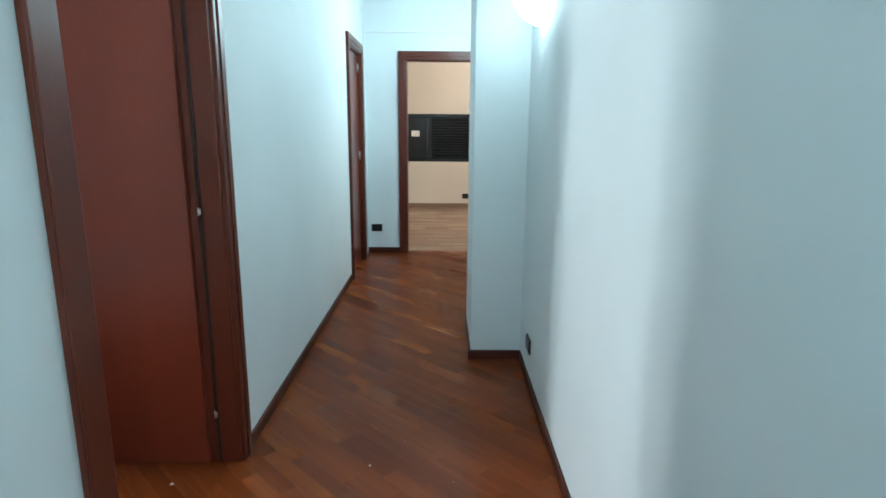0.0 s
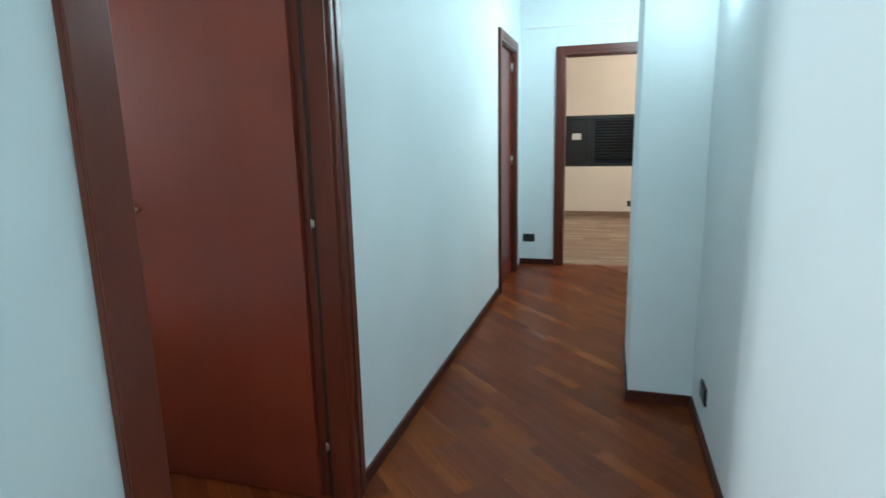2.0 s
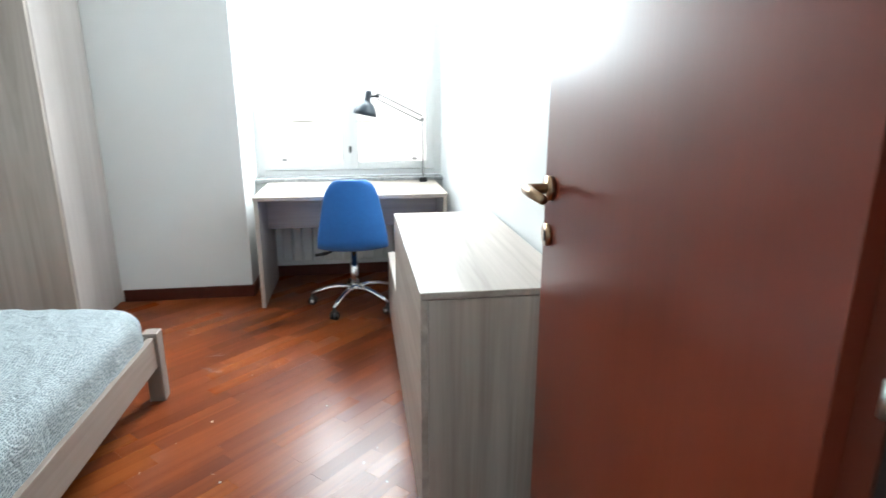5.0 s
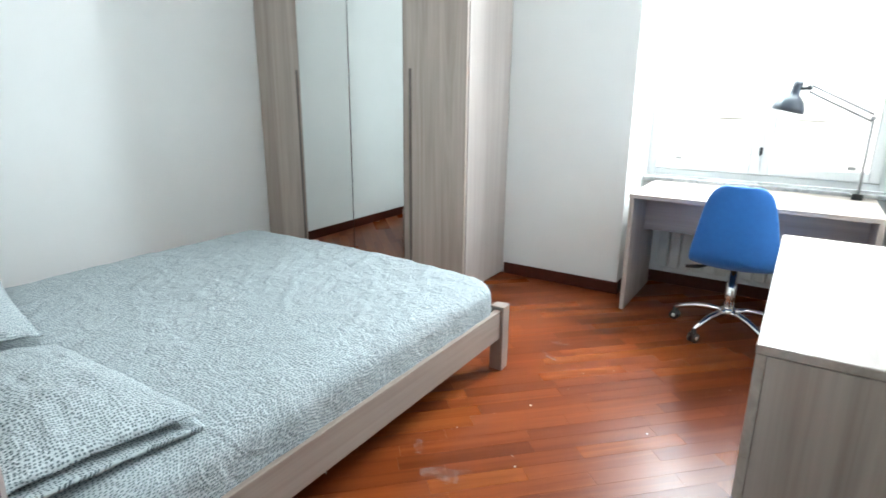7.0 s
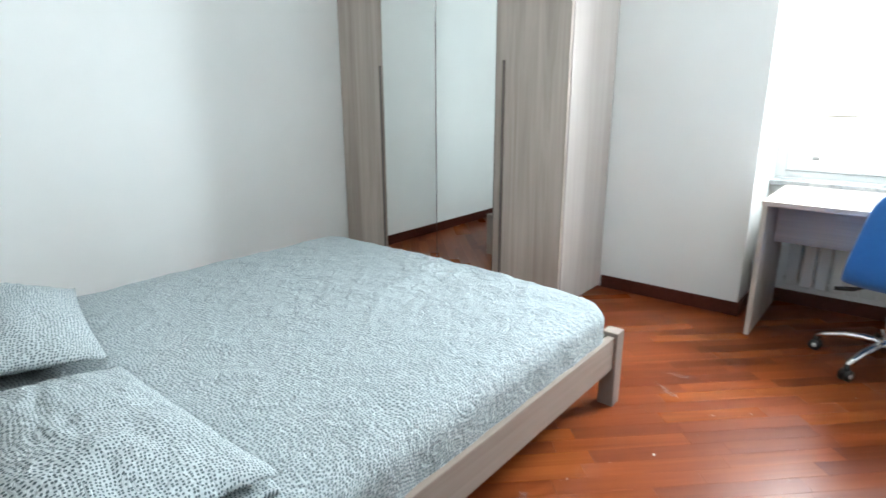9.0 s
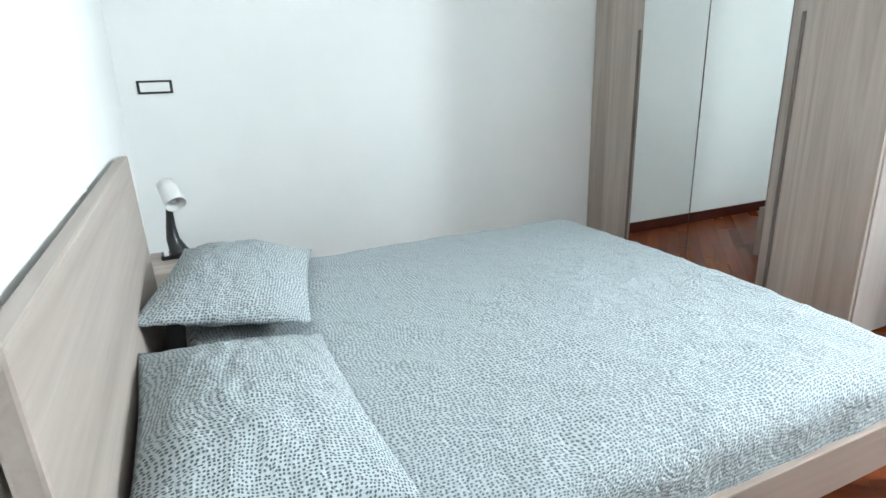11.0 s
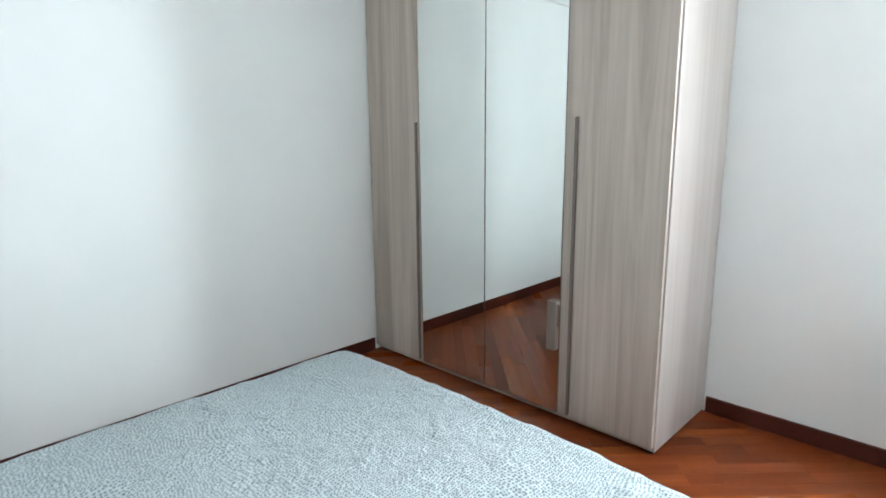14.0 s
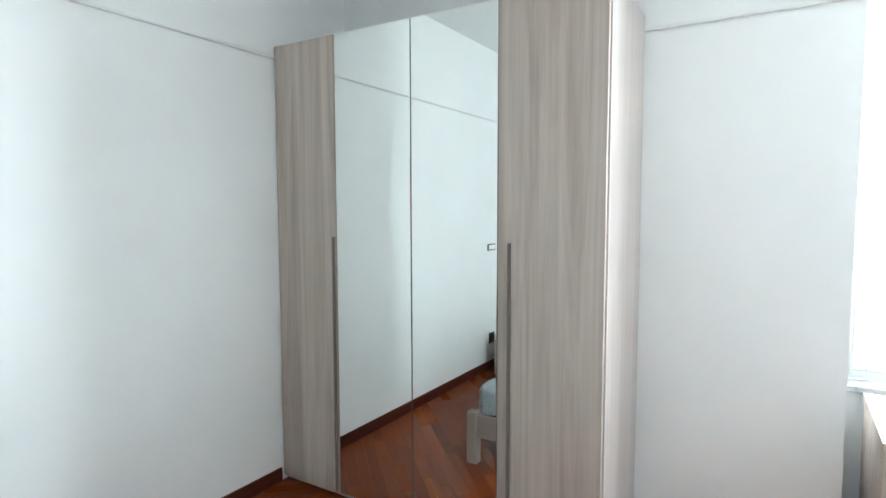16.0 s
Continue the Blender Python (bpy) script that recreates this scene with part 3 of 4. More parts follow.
def parquet(name, x0, x1, y0, y1, angle, label, pieces, material=PLANK, hidden=None):
    """Strip parquet laid at an angle: every strip an own piece where pieces is set, the hidden ones joined."""
    base = structure(name, box(x0, x1, y0, y1, -0.06, -0.004), JOINT, label, "floor")
    rng = random.Random(name)
    c, s = math.cos(radians(angle)), math.sin(radians(angle))
    rot = Matrix.Rotation(radians(angle), 4, "Z")
    cx, cy = (x0 + x1) / 2, (y0 + y1) / 2
    reach = math.hypot(x1 - x0, y1 - y0) / 2 + PL
    rest = bmesh.new()
    for r in range(int(-reach / PW) - 1, int(reach / PW) + 2):
        shift = rng.uniform(0, PL)
        k = -reach + shift - PL
        while k < reach:
            length = rng.choice(LENGTHS)
            u, v = k + length / 2, r * PW
            k += length
            g = 0.0002
            loc = [(u + a * (length / 2 - g), v + d * (PW / 2 - g)) for a, d in ((-1, -1), (1, -1), (1, 1), (-1, 1))]
            quad = [(cx + a * c - d * s, cy + a * s + d * c) for a, d in loc]
            poly = clip(quad, x0, x1, y0, y1)
            if not poly:
                continue
            wx, wy = cx + u * c - v * s, cy + u * s + v * c
            tuck = rng.uniform(-0.0002, 0.0002)
            if len(poly) == 4 and all(abs(p[0] - q[0]) + abs(p[1] - q[1]) < 1e-9 for p, q in zip(poly, quad)) and pieces and not (hidden and hidden(wx, wy)):
                ob = new("plank", PLANKS[(length, material.name)])
                ob.parent = base
                ob.matrix_basis = Matrix.Translation((wx, wy, tuck)) @ rot
                continue
            b = bmesh.new()
            inv = [((p[0] - wx) * c + (p[1] - wy) * s, -(p[0] - wx) * s + (p[1] - wy) * c) for p in poly]
            top = [b.verts.new((p[0], p[1], 0)) for p in inv]
            low = [b.verts.new((p[0], p[1], -0.012)) for p in inv]
            b.faces.new(top)
            for i in range(len(top)):
                j = (i + 1) % len(top)
                b.faces.new((top[i], low[i], low[j], top[j]))
            if pieces and not (hidden and hidden(wx, wy)):
                ob = new("plank", mesh_of("plank", b, material))
                ob.parent = base
                ob.matrix_basis = Matrix.Translation((wx, wy, tuck)) @ rot
            else:
                b.transform(Matrix.Translation((wx, wy, tuck)) @ rot)
                join(rest, b)
    if len(rest.verts):
        ob = part("planks", rest, material, base)
        ob["kind"] = "stuff"
    else:
        rest.free()
    return base


# ---- bed ----
BX0, BX1, BY0, BY1 = -2.2, -0.19, -0.945, 0.758   # foot, head, far side, near side
bed = thing("bed", -1.2, -0.14, 0, "low double bed frame in greyish larch laminate", "bed")
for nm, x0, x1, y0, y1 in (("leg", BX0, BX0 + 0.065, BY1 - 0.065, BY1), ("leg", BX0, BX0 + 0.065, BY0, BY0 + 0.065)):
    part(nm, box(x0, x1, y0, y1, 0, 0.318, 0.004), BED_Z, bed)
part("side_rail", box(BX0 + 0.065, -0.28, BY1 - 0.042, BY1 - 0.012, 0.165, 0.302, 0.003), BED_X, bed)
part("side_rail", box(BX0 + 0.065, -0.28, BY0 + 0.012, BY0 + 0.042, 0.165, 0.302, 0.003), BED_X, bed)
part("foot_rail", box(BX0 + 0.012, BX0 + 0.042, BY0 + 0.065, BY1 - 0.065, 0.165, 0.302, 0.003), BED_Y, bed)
hb = box(-0.036, 0, BY0, BY1, 0.0, 0.94, 0.006)
hb.transform(Matrix.Translation((-0.194, 0, 0.0)) @ Matrix.Rotation(radians(1.6), 4, "Y"))
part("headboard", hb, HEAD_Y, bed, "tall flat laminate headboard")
for i in range(10):
    x = -2.0 + i * 0.185
    part("slat", box(x, x + 0.07, BY0 + 0.045, BY1 - 0.045, 0.21, 0.225, 0.003), BED_Y, bed)
part("slat_rail", box(BX0 + 0.07, -0.29, -0.16, -0.12, 0.17, 0.209), BED_X, bed)

MX0, MX1, MY0, MY1 = -2.126, -0.31, -0.926, 0.728
NAVY = mat("dark_mattress_ticking", (0.02, 0.022, 0.026), 0.8)
m_ = thing("mattress", -1.2, -0.14, 0.226, "thick dark mattress on the slatted base", "mattress")
part("core", box(MX0 + 0.03, -0.250, MY0 + 0.03, MY1 - 0.05, 0.226, 0.445, 0.03, 3), NAVY, m_)


def bedspread(x0, x1, y0, y1, top, low, r, nx, ny):
    """A quilt laid over a mattress: soft crown, rolled edges, creases, hanging sides."""
    b = bmesh.new()
    hang = top - low - r
    arc = r * math.pi / 2

    def fold(a, lo, hi):
        flat = (hi - lo) - 2 * r
        s = a * (flat + 2 * arc + 2 * hang)
        if s < hang:
            return lo, r + hang - s
        s -= hang
        if s < arc:
            q = s / r
            return lo + r - r * math.cos(q), r - r * math.sin(q)
        s -= arc
        if s < flat:
            return lo + r + s, 0.0
        s -= flat
        if s < arc:
            q = s / r
            return hi - r + r * math.sin(q), r - r * math.cos(q)
        s -= arc
        return hi, r + s

    grid = []
    for i in range(nx + 1):
        row = []
        for j in range(ny + 1):
            x, dx = fold(i / nx, x0, x1)
            y, dy = fold(j / ny, y0, y1)
            z = top - min(math.hypot(dx, dy) if dx and dy else max(dx, dy), top - low)
            cx, cy = (x - x0) / (x1 - x0) - 0.5, (y - y0) / (y1 - y0) - 0.5
            rc = 0.08
            ex, ey = x - min(max(x, x0 + rc), x1 - rc), y - min(max(y, y0 + rc), y1 - rc)
            if ex and ey:
                fit = max(abs(ex), abs(ey)) / math.hypot(ex, ey)
                x, y = x - ex + ex * fit, y - ey + ey * fit
            crown = -(0.034 if cy > 0 else 0.014) * (2 * cy) ** 4 - (0.012 if cy > 0 else 0.004) * (2 * cx) ** 4 * (2 * cy) ** 2
            p = Vector((x * 2.2, y * 2.2, 0.3))
            ripple = 0.010 * noise.noise(p) + 0.004 * noise.noise(p * 3.1 + Vector((5, 1, 2)))
            crease = noise.noise(Vector((x * 3.0 + y * 1.2, y * 7.0 - x * 2.0, 1.7)))
            ripple = 0.7 * ripple + 0.0045 * max(0.0, 1 - abs(crease) * 6)
            ripple += 0.0032 * noise.noise(p * 5.7 + Vector((3, 8, 1))) + 0.0016 * noise.noise(p * 11 + Vector((9, 2, 4)))
            side = 0.006 * noise.noise(Vector((x * 9, y * 9, 4))) if (dx or dy) else 0
            drop = min(1.0, max(dx, dy) / (top - low)) ** 4
            z += drop * (0.010 * noise.noise(Vector((x * 5, y * 5, 7))) + 0.005 * noise.noise(Vector((x * 17, y * 17, 2))))
            row.append(b.verts.new((x + (side if dx else 0), y + (side if dy else 0), z + crown + ripple * (1 if max(dx, dy) < r else 0.3))))
        grid.append(row)
    for i in range(nx):
        for j in range(ny):
            b.faces.new((grid[i][j], grid[i + 1][j], grid[i + 1][j + 1], grid[i][j + 1]))
    return b


sp = part("bedspread", bedspread(MX0, MX1, MY0, MY1, 0.480, 0.306, 0.06, 150, 140), COTTON, None, "", True)
tagged(sp, "white quilt printed with slate-green dashes, spread over the bed", "bedspread")
mod = sp.modifiers.new("thickness", "SOLIDIFY")
mod.thickness, mod.offset = 0.012, -1


def pillow(x, y, z, lx, ly, h, turn, tilt, label, seed):
    n = 36
    b = bmesh.new()
    sides = []
    for sgn in (1, -1):
        rows = []
        for i in range(n + 1):
            row = []
            for j in range(n + 1):
                u, v = 2 * i / n - 1, 2 * j / n - 1
                puff = (max(0, 1 - abs(u) ** 2.6) ** 0.80) * (max(0, 1 - abs(v) ** 2.6) ** 0.80)
                px = u * lx / 2 * (1 - 0.055 * (1 - v * v))
                py = v * ly / 2 * (1 - 0.055 * (1 - u * u))
                rip = 0.013 * noise.noise(Vector((u * 3 + seed, v * 3, sgn))) * puff + 0.005 * noise.noise(Vector((u * 7 + v * 3 + seed, v * 10, sgn)))
                fold = noise.noise(Vector((u * 2.2 + v * 1.1 + seed, v * 2.6 - u, 5)))
                rip -= 0.008 * max(0.0, 1 - abs(fold) * 7) * puff ** 0.5
                pz = sgn * (h * 0.5 * puff) * (1.15 if sgn > 0 else 0.8) + rip
                row.append(b.verts.new((px, py, pz)))
            rows.append(row)
        for i in range(n):
            for j in range(n):
                q = (rows[i][j], rows[i + 1][j], rows[i + 1][j + 1], rows[i][j + 1])
                b.faces.new(q if sgn > 0 else q[::-1])
        sides.append(rows)
    bmesh.ops.remove_doubles(b, verts=b.verts[:], dist=0.0045)
    for f in b.faces:
        f.smooth = True
    ob = new("pillow", mesh_of("pillow", b, CASE))
    ob.matrix_basis = pose(x, y, z, 0, tilt, turn)
    tagged(ob, label, "pillow", "pillows on the bed")
    return ob


def hem(owner, lx, ly, seed):
    """The open end of a pillow case, tucked flat under the pillow's long edge."""
    n = 24
    b = bmesh.new()
    rows = []
    for i in range(n + 1):
        u = 2 * i / n - 1
        row = []
        for j in range(7):
            w_ = j / 6
            wave = 0.005 * noise.noise(Vector((u * 4 + seed, w_ * 2, 3))) + 0.003 * noise.noise(Vector((u * 11 + seed, w_ * 5, 1)))
            row.append(b.verts.new((u * lx / 2 * (1.0 - 0.03 * w_), ly / 2 - 0.10 + 0.103 * w_ - 0.012 * (1 - u * u), -0.017 - 0.014 * w_ + wave)))
        rows.append(row)
    for p, q in zip(rows, rows[1:]):
        for j in range(6):
            b.faces.new((p[j], q[j], q[j + 1], p[j + 1]))
    for f in b.faces:
        f.smooth = True
    ob = new("case_hem", mesh_of("case_hem", b, CASE))
    ob.parent = owner
    sol = ob.modifiers.new("thickness", "SOLIDIFY")
    sol.thickness = 0.012
    return ob


near = pillow(-0.448, 0.30, 0.524, 0.46, 0.74, 0.145, 1, -6, "plump pillow in slate-dashed cotton with a tucked corner", 1)
hem(near, 0.46, 0.74, 1)
pillow(-0.495, -0.50, 0.55, 0.48, 0.74, 0.17, -12, -6, "plump pillow in slate-dashed cotton beside the bedside lamp", 7)

# ---- bedside unit and lamp ----
ns = thing("nightstand", -0.40, -1.36, 0, "small larch laminate bedside cabinet beyond the bed", "nightstand")
part("body", box(-0.615, -0.17, -1.535, -1.19, 0.03, 0.385, 0.002), LARCH_X, ns)
part("top", box(-0.62, -0.17, -1.54, -1.185, 0.385, 0.405, 0.003), LARCH_X, ns)
part("drawer_front", box(-0.634, -0.615, -1.533, -1.192, 0.05, 0.375, 0.003), LARCH_Y, ns)
part("plinth", box(-0.59, -0.19, -1.51, -1.21, 0, 0.03), LARCH_X, ns)

LPX, LPY, LPZ = -0.272, -1.42, 0.405
tl = thing("bedside_lamp", LPX, LPY, LPZ, "small dark flared lamp with a white tubular shade", "table lamp")
part("foot", box(LPX - 0.05, LPX + 0.05, LPY - 0.045, LPY + 0.045, LPZ, LPZ + 0.022, 0.006), BLACK, tl, "dark square foot")
b = lathe(LPX, LPY, [(0.0, LPZ + 0.02), (0.048, LPZ + 0.022), (0.040, LPZ + 0.045), (0.029, LPZ + 0.09), (0.021, LPZ + 0.15), (0.016, LPZ + 0.21), (0.014, LPZ + 0.25), (0.0, LPZ + 0.25)], 24)
for v in b.verts:
    lift = max(0.0, 1 - (v.co.z - LPZ - 0.02) / 0.11) ** 2
    v.co.x -= 0.040 * lift
    v.co.y += 0.026 * lift
    lean = max(0.0, (v.co.z - LPZ) / 0.25)
    v.co.x -= 0.020 * lean
    v.co.y += 0.013 * lean
part("stem", b, BLACK, tl, "dark flared stem", True)
AXIS = Vector((-0.035, 0.104, -0.085)).normalized()
HEAD = Vector((LPX - 0.036, LPY + 0.024, LPZ + 0.300))
b = tube([HEAD - AXIS * 0.066, HEAD - AXIS * 0.02, HEAD + AXIS * 0.064], [0.040, 0.043, 0.047], 28, False)
sh = part("shade", b, WHITE, tl, "white tubular shade", True)
sm = sh.modifiers.new("thickness", "SOLIDIFY")
sm.thickness = 0.003
part("shade_back", tube([HEAD - AXIS * 0.064, HEAD - AXIS * 0.060], [0.037, 0.039], 28), WHITE, sh, "", True)
part("bulb", tube([HEAD - AXIS * 0.059, HEAD - AXIS * 0.03, HEAD, HEAD + AXIS * 0.03, HEAD + AXIS * 0.045], [0.014, 0.016, 0.026, 0.022, 0.008], 16), mat("frosted_bulb", (0.6, 0.6, 0.58), 0.4), sh, "unlit frosted bulb", True)
part("switch", box(LPX + 0.015, LPX + 0.035, LPY + 0.040, LPY + 0.052, LPZ + 0.022, LPZ + 0.045, 0.003), WHITE, tl, "small white switch")

# ---- wardrobe ----
WX, WY0, WY1, WZ = -2.930, -1.73, 0.080, 2.42
wd = thing("wardrobe", -3.2, -0.83, 0, "tall four-door larch wardrobe with two mirrored doors", "wardrobe")
part("side_panel", box(X_WIN + 0.004, WX - 0.0225, WY1 - 0.025, WY1, 0.012, WZ, 0.002), LARCH_LIT, wd, "outer side panel with the window's light in its tint")
part("side_panel", box(X_WIN + 0.004, WX - 0.0225, WY0, WY0 + 0.025, 0.012, WZ, 0.002), LARCH_Z, wd)
part("top_panel", box(X_WIN + 0.004, WX - 0.0225, WY0 + 0.025, WY1 - 0.025, WZ - 0.03, WZ, 0.002), LARCH_Y, wd)
part("bottom_panel", box(X_WIN + 0.004, WX - 0.0225, WY0 + 0.025, WY1 - 0.025, 0.012, 0.05, 0.002), LARCH_Y, wd)
part("back_panel", box(X_WIN + 0.004, X_WIN + 0.012, WY0 + 0.025, WY1 - 0.025, 0.05, WZ - 0.03), LARCH_Z, wd)
for y in (-1.70, 0.03):
    for x in (-3.44, -3.0):
        part("foot", box(x, x + 0.04, y, y + 0.04, 0, 0.012), BLACK, wd)
for name, y0, y1, mirror, hy in (("door", WY0 + 0.002, -1.305, False, -1.318), ("door", -1.301, -0.838, True, None), ("door", -0.834, -0.388, True, None), ("door", -0.384, WY1 - 0.006, False, -0.328)):
    d = part(name, box(WX - 0.020, WX if not mirror else WX - 0.006, y0, y1, 0.035, WZ - 0.004, 0.0025), EDGE if mirror else LARCH_Z, wd, "" if not mirror else "full-height mirrored door")
    if mirror:
        part("mirror", box(WX - 0.0055, WX - 0.001, y0 + 0.001, y1 - 0.001, 0.040, WZ - 0.006, 0.001, 1), MIRROR, d, "full-height mirror")
    else:
        hd = part("handle", box(WX + 0.0005, WX + 0.014, hy - 0.007, hy + 0.007, 0.05, 1.40, 0.003), DARKTRIM, d, "long upright edge handle")
# near-black sheet behind the doors, the shade of their gaps put into colour
part("door_shadow_gap", box(WX - 0.0225, WX - 0.0205, WY0 + 0.01, WY1 - 0.01, 0.03, WZ - 0.01), EDGE, wd)

# ---- drawers and low unit ----
DX0, DX1, DY0, DY1, DZ = -2.28, -1.178, 1.785, 2.232, 0.782
ch = thing("chest_of_drawers", -1.73, 2.0, 0, "wide larch laminate chest of drawers, handleless fronts", "chest")
b = box(DX1 - 0.02, DX1, DY0 + 0.022, DY1, 0.05, DZ - 0.022, 0.002)
sd = part("side_panel", b, LARCH_Z, ch)
for y0, y1 in ((DY0 + 0.022, DY0 + 0.115), (DY1 - 0.10, DY1)):
    part("side_foot", box(DX1 - 0.02, DX1, y0, y1, 0, 0.05, 0.001), LARCH_Z, sd)
sd = part("side_panel", box(DX0, DX0 + 0.02, DY0 + 0.022, DY1, 0.05, DZ - 0.022, 0.002), LARCH_Z, ch)
for y0, y1 in ((DY0 + 0.022, DY0 + 0.115), (DY1 - 0.10, DY1)):
    part("side_foot", box(DX0, DX0 + 0.02, y0, y1, 0, 0.05, 0.001), LARCH_Z, sd)
part("back_panel", box(DX0 + 0.02, DX1 - 0.02, DY1 - 0.01, DY1, 0.05, DZ - 0.022), LARCH_X, ch)
part("bottom_panel", box(DX0 + 0.02, DX1 - 0.02, DY0 + 0.03, DY1 - 0.01, 0.055, 0.075), LARCH_X, ch)
part("top", box(DX0, DX1 + 0.002, DY0, DY1, DZ - 0.020, DZ, 0.003), LARCH_X, ch)
for i in range(3):
    z0 = 0.045 + i * 0.2385
    part("drawer_front", box(DX0 + 0.002, DX1 - 0.001, DY0 + 0.001, DY0 + 0.0205, z0, z0 + 0.2380, 0.0003, 1), LARCH_X, ch)

lo = thing("low_cabinet", -2.64, 2.0, 0, "low larch laminate cabinet beside the drawers", "cabinet")
part("body", box(-2.985, -2.285, DY0 + 0.022, DY1, 0.03, 0.392, 0.002), LARCH_X, lo)
part("top", box(-2.987, -2.283, DY0, DY1, 0.392, 0.41, 0.003), LARCH_X, lo)
part("drawer_front", box(-2.984, -2.286, DY0 + 0.001, DY0 + 0.0205, 0.05, 0.388, 0.002), LARCH_X, lo)
part("plinth", box(-2.96, -2.31, DY0 + 0.05, DY1 - 0.01, 0, 0.03), LARCH_X, lo)

# ---- desk ----
EX0, EX1, EY0, EY1, EZ = -3.890, -3.248, 0.990, 2.185, 0.708
dk = thing("desk", -3.55, 1.59, 0, "plain larch laminate desk standing in the window niche", "desk")
part("desktop", box(EX0, EX1, EY0, EY1, EZ - 0.024, EZ, 0.002), LARCH_Y, dk)
part("leg_panel", box(EX0 + 0.02, EX1 - 0.004, EY0 + 0.004, EY0 + 0.028, 0, EZ - 0.024, 0.002), LARCH_Z, dk)
part("leg_panel", box(EX0 + 0.02, EX1 - 0.004, EY1 - 0.028, EY1 - 0.004, 0, EZ - 0.024, 0.002), LARCH_Z, dk)
part("modesty_panel", box(-3.60, -3.58, EY0 + 0.028, EY1 - 0.028, 0.44, EZ - 0.024, 0.002), LARCH_Y, dk)

# ---- radiator ----
rd = thing("radiator", -3.90, 1.62, 0.11, "white enamelled column radiator under the window sill", "radiator")
for i in range(15):
    y = 1.06 + i * 0.074
    part("column", box(-3.912, -3.878, y, y + 0.066, 0.12, 0.64, 0.008), ENAMEL, rd)
part("manifold", tube([(-3.896, 1.05, 0.16), (-3.896, 2.17, 0.16)], 0.013), ENAMEL, rd, "", True)
part("manifold", tube([(-3.896, 1.05, 0.60), (-3.896, 2.17, 0.60)], 0.013), ENAMEL, rd, "", True)
valve = part("valve", tube([(-3.896, 2.165, 0.16), (-3.896, 2.195, 0.16), (-3.893, 2.205, 0.175), (-3.890, 2.205, 0.20)], [0.010, 0.011, 0.012, 0.012], 12), STEEL, rd, "metal radiator valve", True)
part("valve_knob", tube([(-3.890, 2.205, 0.20), (-3.890, 2.205, 0.21), (-3.890, 2.205, 0.255), (-3.890, 2.205, 0.262)], [0.016, 0.020, 0.018, 0.012], 16), BLACK, valve, "dark valve knob", True)
part("bracket", box(-3.93, -3.90, 1.2, 1.22, 0.3, 0.34), ENAMEL, rd)
part("bracket", box(-3.93, -3.90, 2.0, 2.02, 0.3, 0.34), ENAMEL, rd)

# ---- desk chair ----
CX, CY = -3.24, 1.583
chair = thing("desk_chair", CX, CY, 0, "blue upholstered swivel chair on a chrome five-star base", "chair")


def shell():
    """Seat and back in one padded bucket; the back stands on the +x side."""
    prof = [(-0.25, 0.455, 0.19, 0), (-0.20, 0.440, 0.205, 0), (-0.10, 0.430, 0.212, 0), (0.0, 0.425, 0.216, 0), (0.10, 0.425, 0.216, 0), (0.17, 0.435, 0.214, 0), (0.205, 0.475, 0.210, 0), (0.218, 0.54, 0.200, 0), (0.228, 0.62, 0.182, 0), (0.237, 0.70, 0.167, 0.002), (0.245, 0.765, 0.152, 0.006), (0.250, 0.815, 0.133, 0.014), (0.252, 0.845, 0.108, 0.024), (0.252, 0.862, 0.073, 0.030)]
    b = bmesh.new()
    n = 14
    rows = []
    for k, (dx, z, half, arch) in enumerate(prof):
        row = []
        back = max(0.0, min(1.0, (k - 3) / 4))
        for i in range(n + 1):
            v = 2 * i / n - 1
            cup = abs(v) ** 2.4
            row.append(b.verts.new((CX + dx - back * cup * 0.045, CY + v * half, z + (1 - back) * cup * 0.035 - arch * v * v)))
        rows.append(row)
    for p, q in zip(rows, rows[1:]):
        for i in range(n):
            b.faces.new((p[i], p[i + 1], q[i + 1], q[i]))
    bmesh.ops.recalc_face_normals(b, faces=b.faces[:])
    b.transform(Matrix.Translation((0, 0, -0.018)))
    return b


s = part("seat_shell", shell(), BLUE, chair, "blue upholstered one-piece seat and back", True)
mod = s.modifiers.new("thickness", "SOLIDIFY")
mod.thickness, mod.offset = 0.05, 0
mod = s.modifiers.new("round", "SUBSURF")
mod.levels = mod.render_levels = 2
part("seat_plate", box(CX - 0.08, CX + 0.08, CY - 0.045, CY + 0.045, 0.385, 0.405, 0.006), BLACK, chair)
part("gas_lift", lathe(CX, CY, [(0, 0.10), (0.027, 0.10), (0.027, 0.285), (0.018, 0.287), (0.018, 0.395), (0, 0.395)], 18), CHROME, chair, "chrome gas lift", True)
part("collar", lathe(CX, CY, [(0, 0.36), (0.032, 0.36), (0.026, 0.40), (0, 0.40)], 18), BLACK, chair, "", True)
part("lever", tube([(CX + 0.02, CY - 0.03, 0.395), (CX + 0.05, CY - 0.13, 0.372), (CX + 0.06, CY - 0.17, 0.362), (CX + 0.07, CY - 0.235, 0.356)], [0.005, 0.005, 0.011, 0.009]), BLACK, chair, "", True)
part("hub", lathe(CX, CY, [(0, 0.085), (0.042, 0.085), (0.042, 0.125), (0.034, 0.14), (0, 0.14)], 20), CHROME, chair, "chrome hub", True)
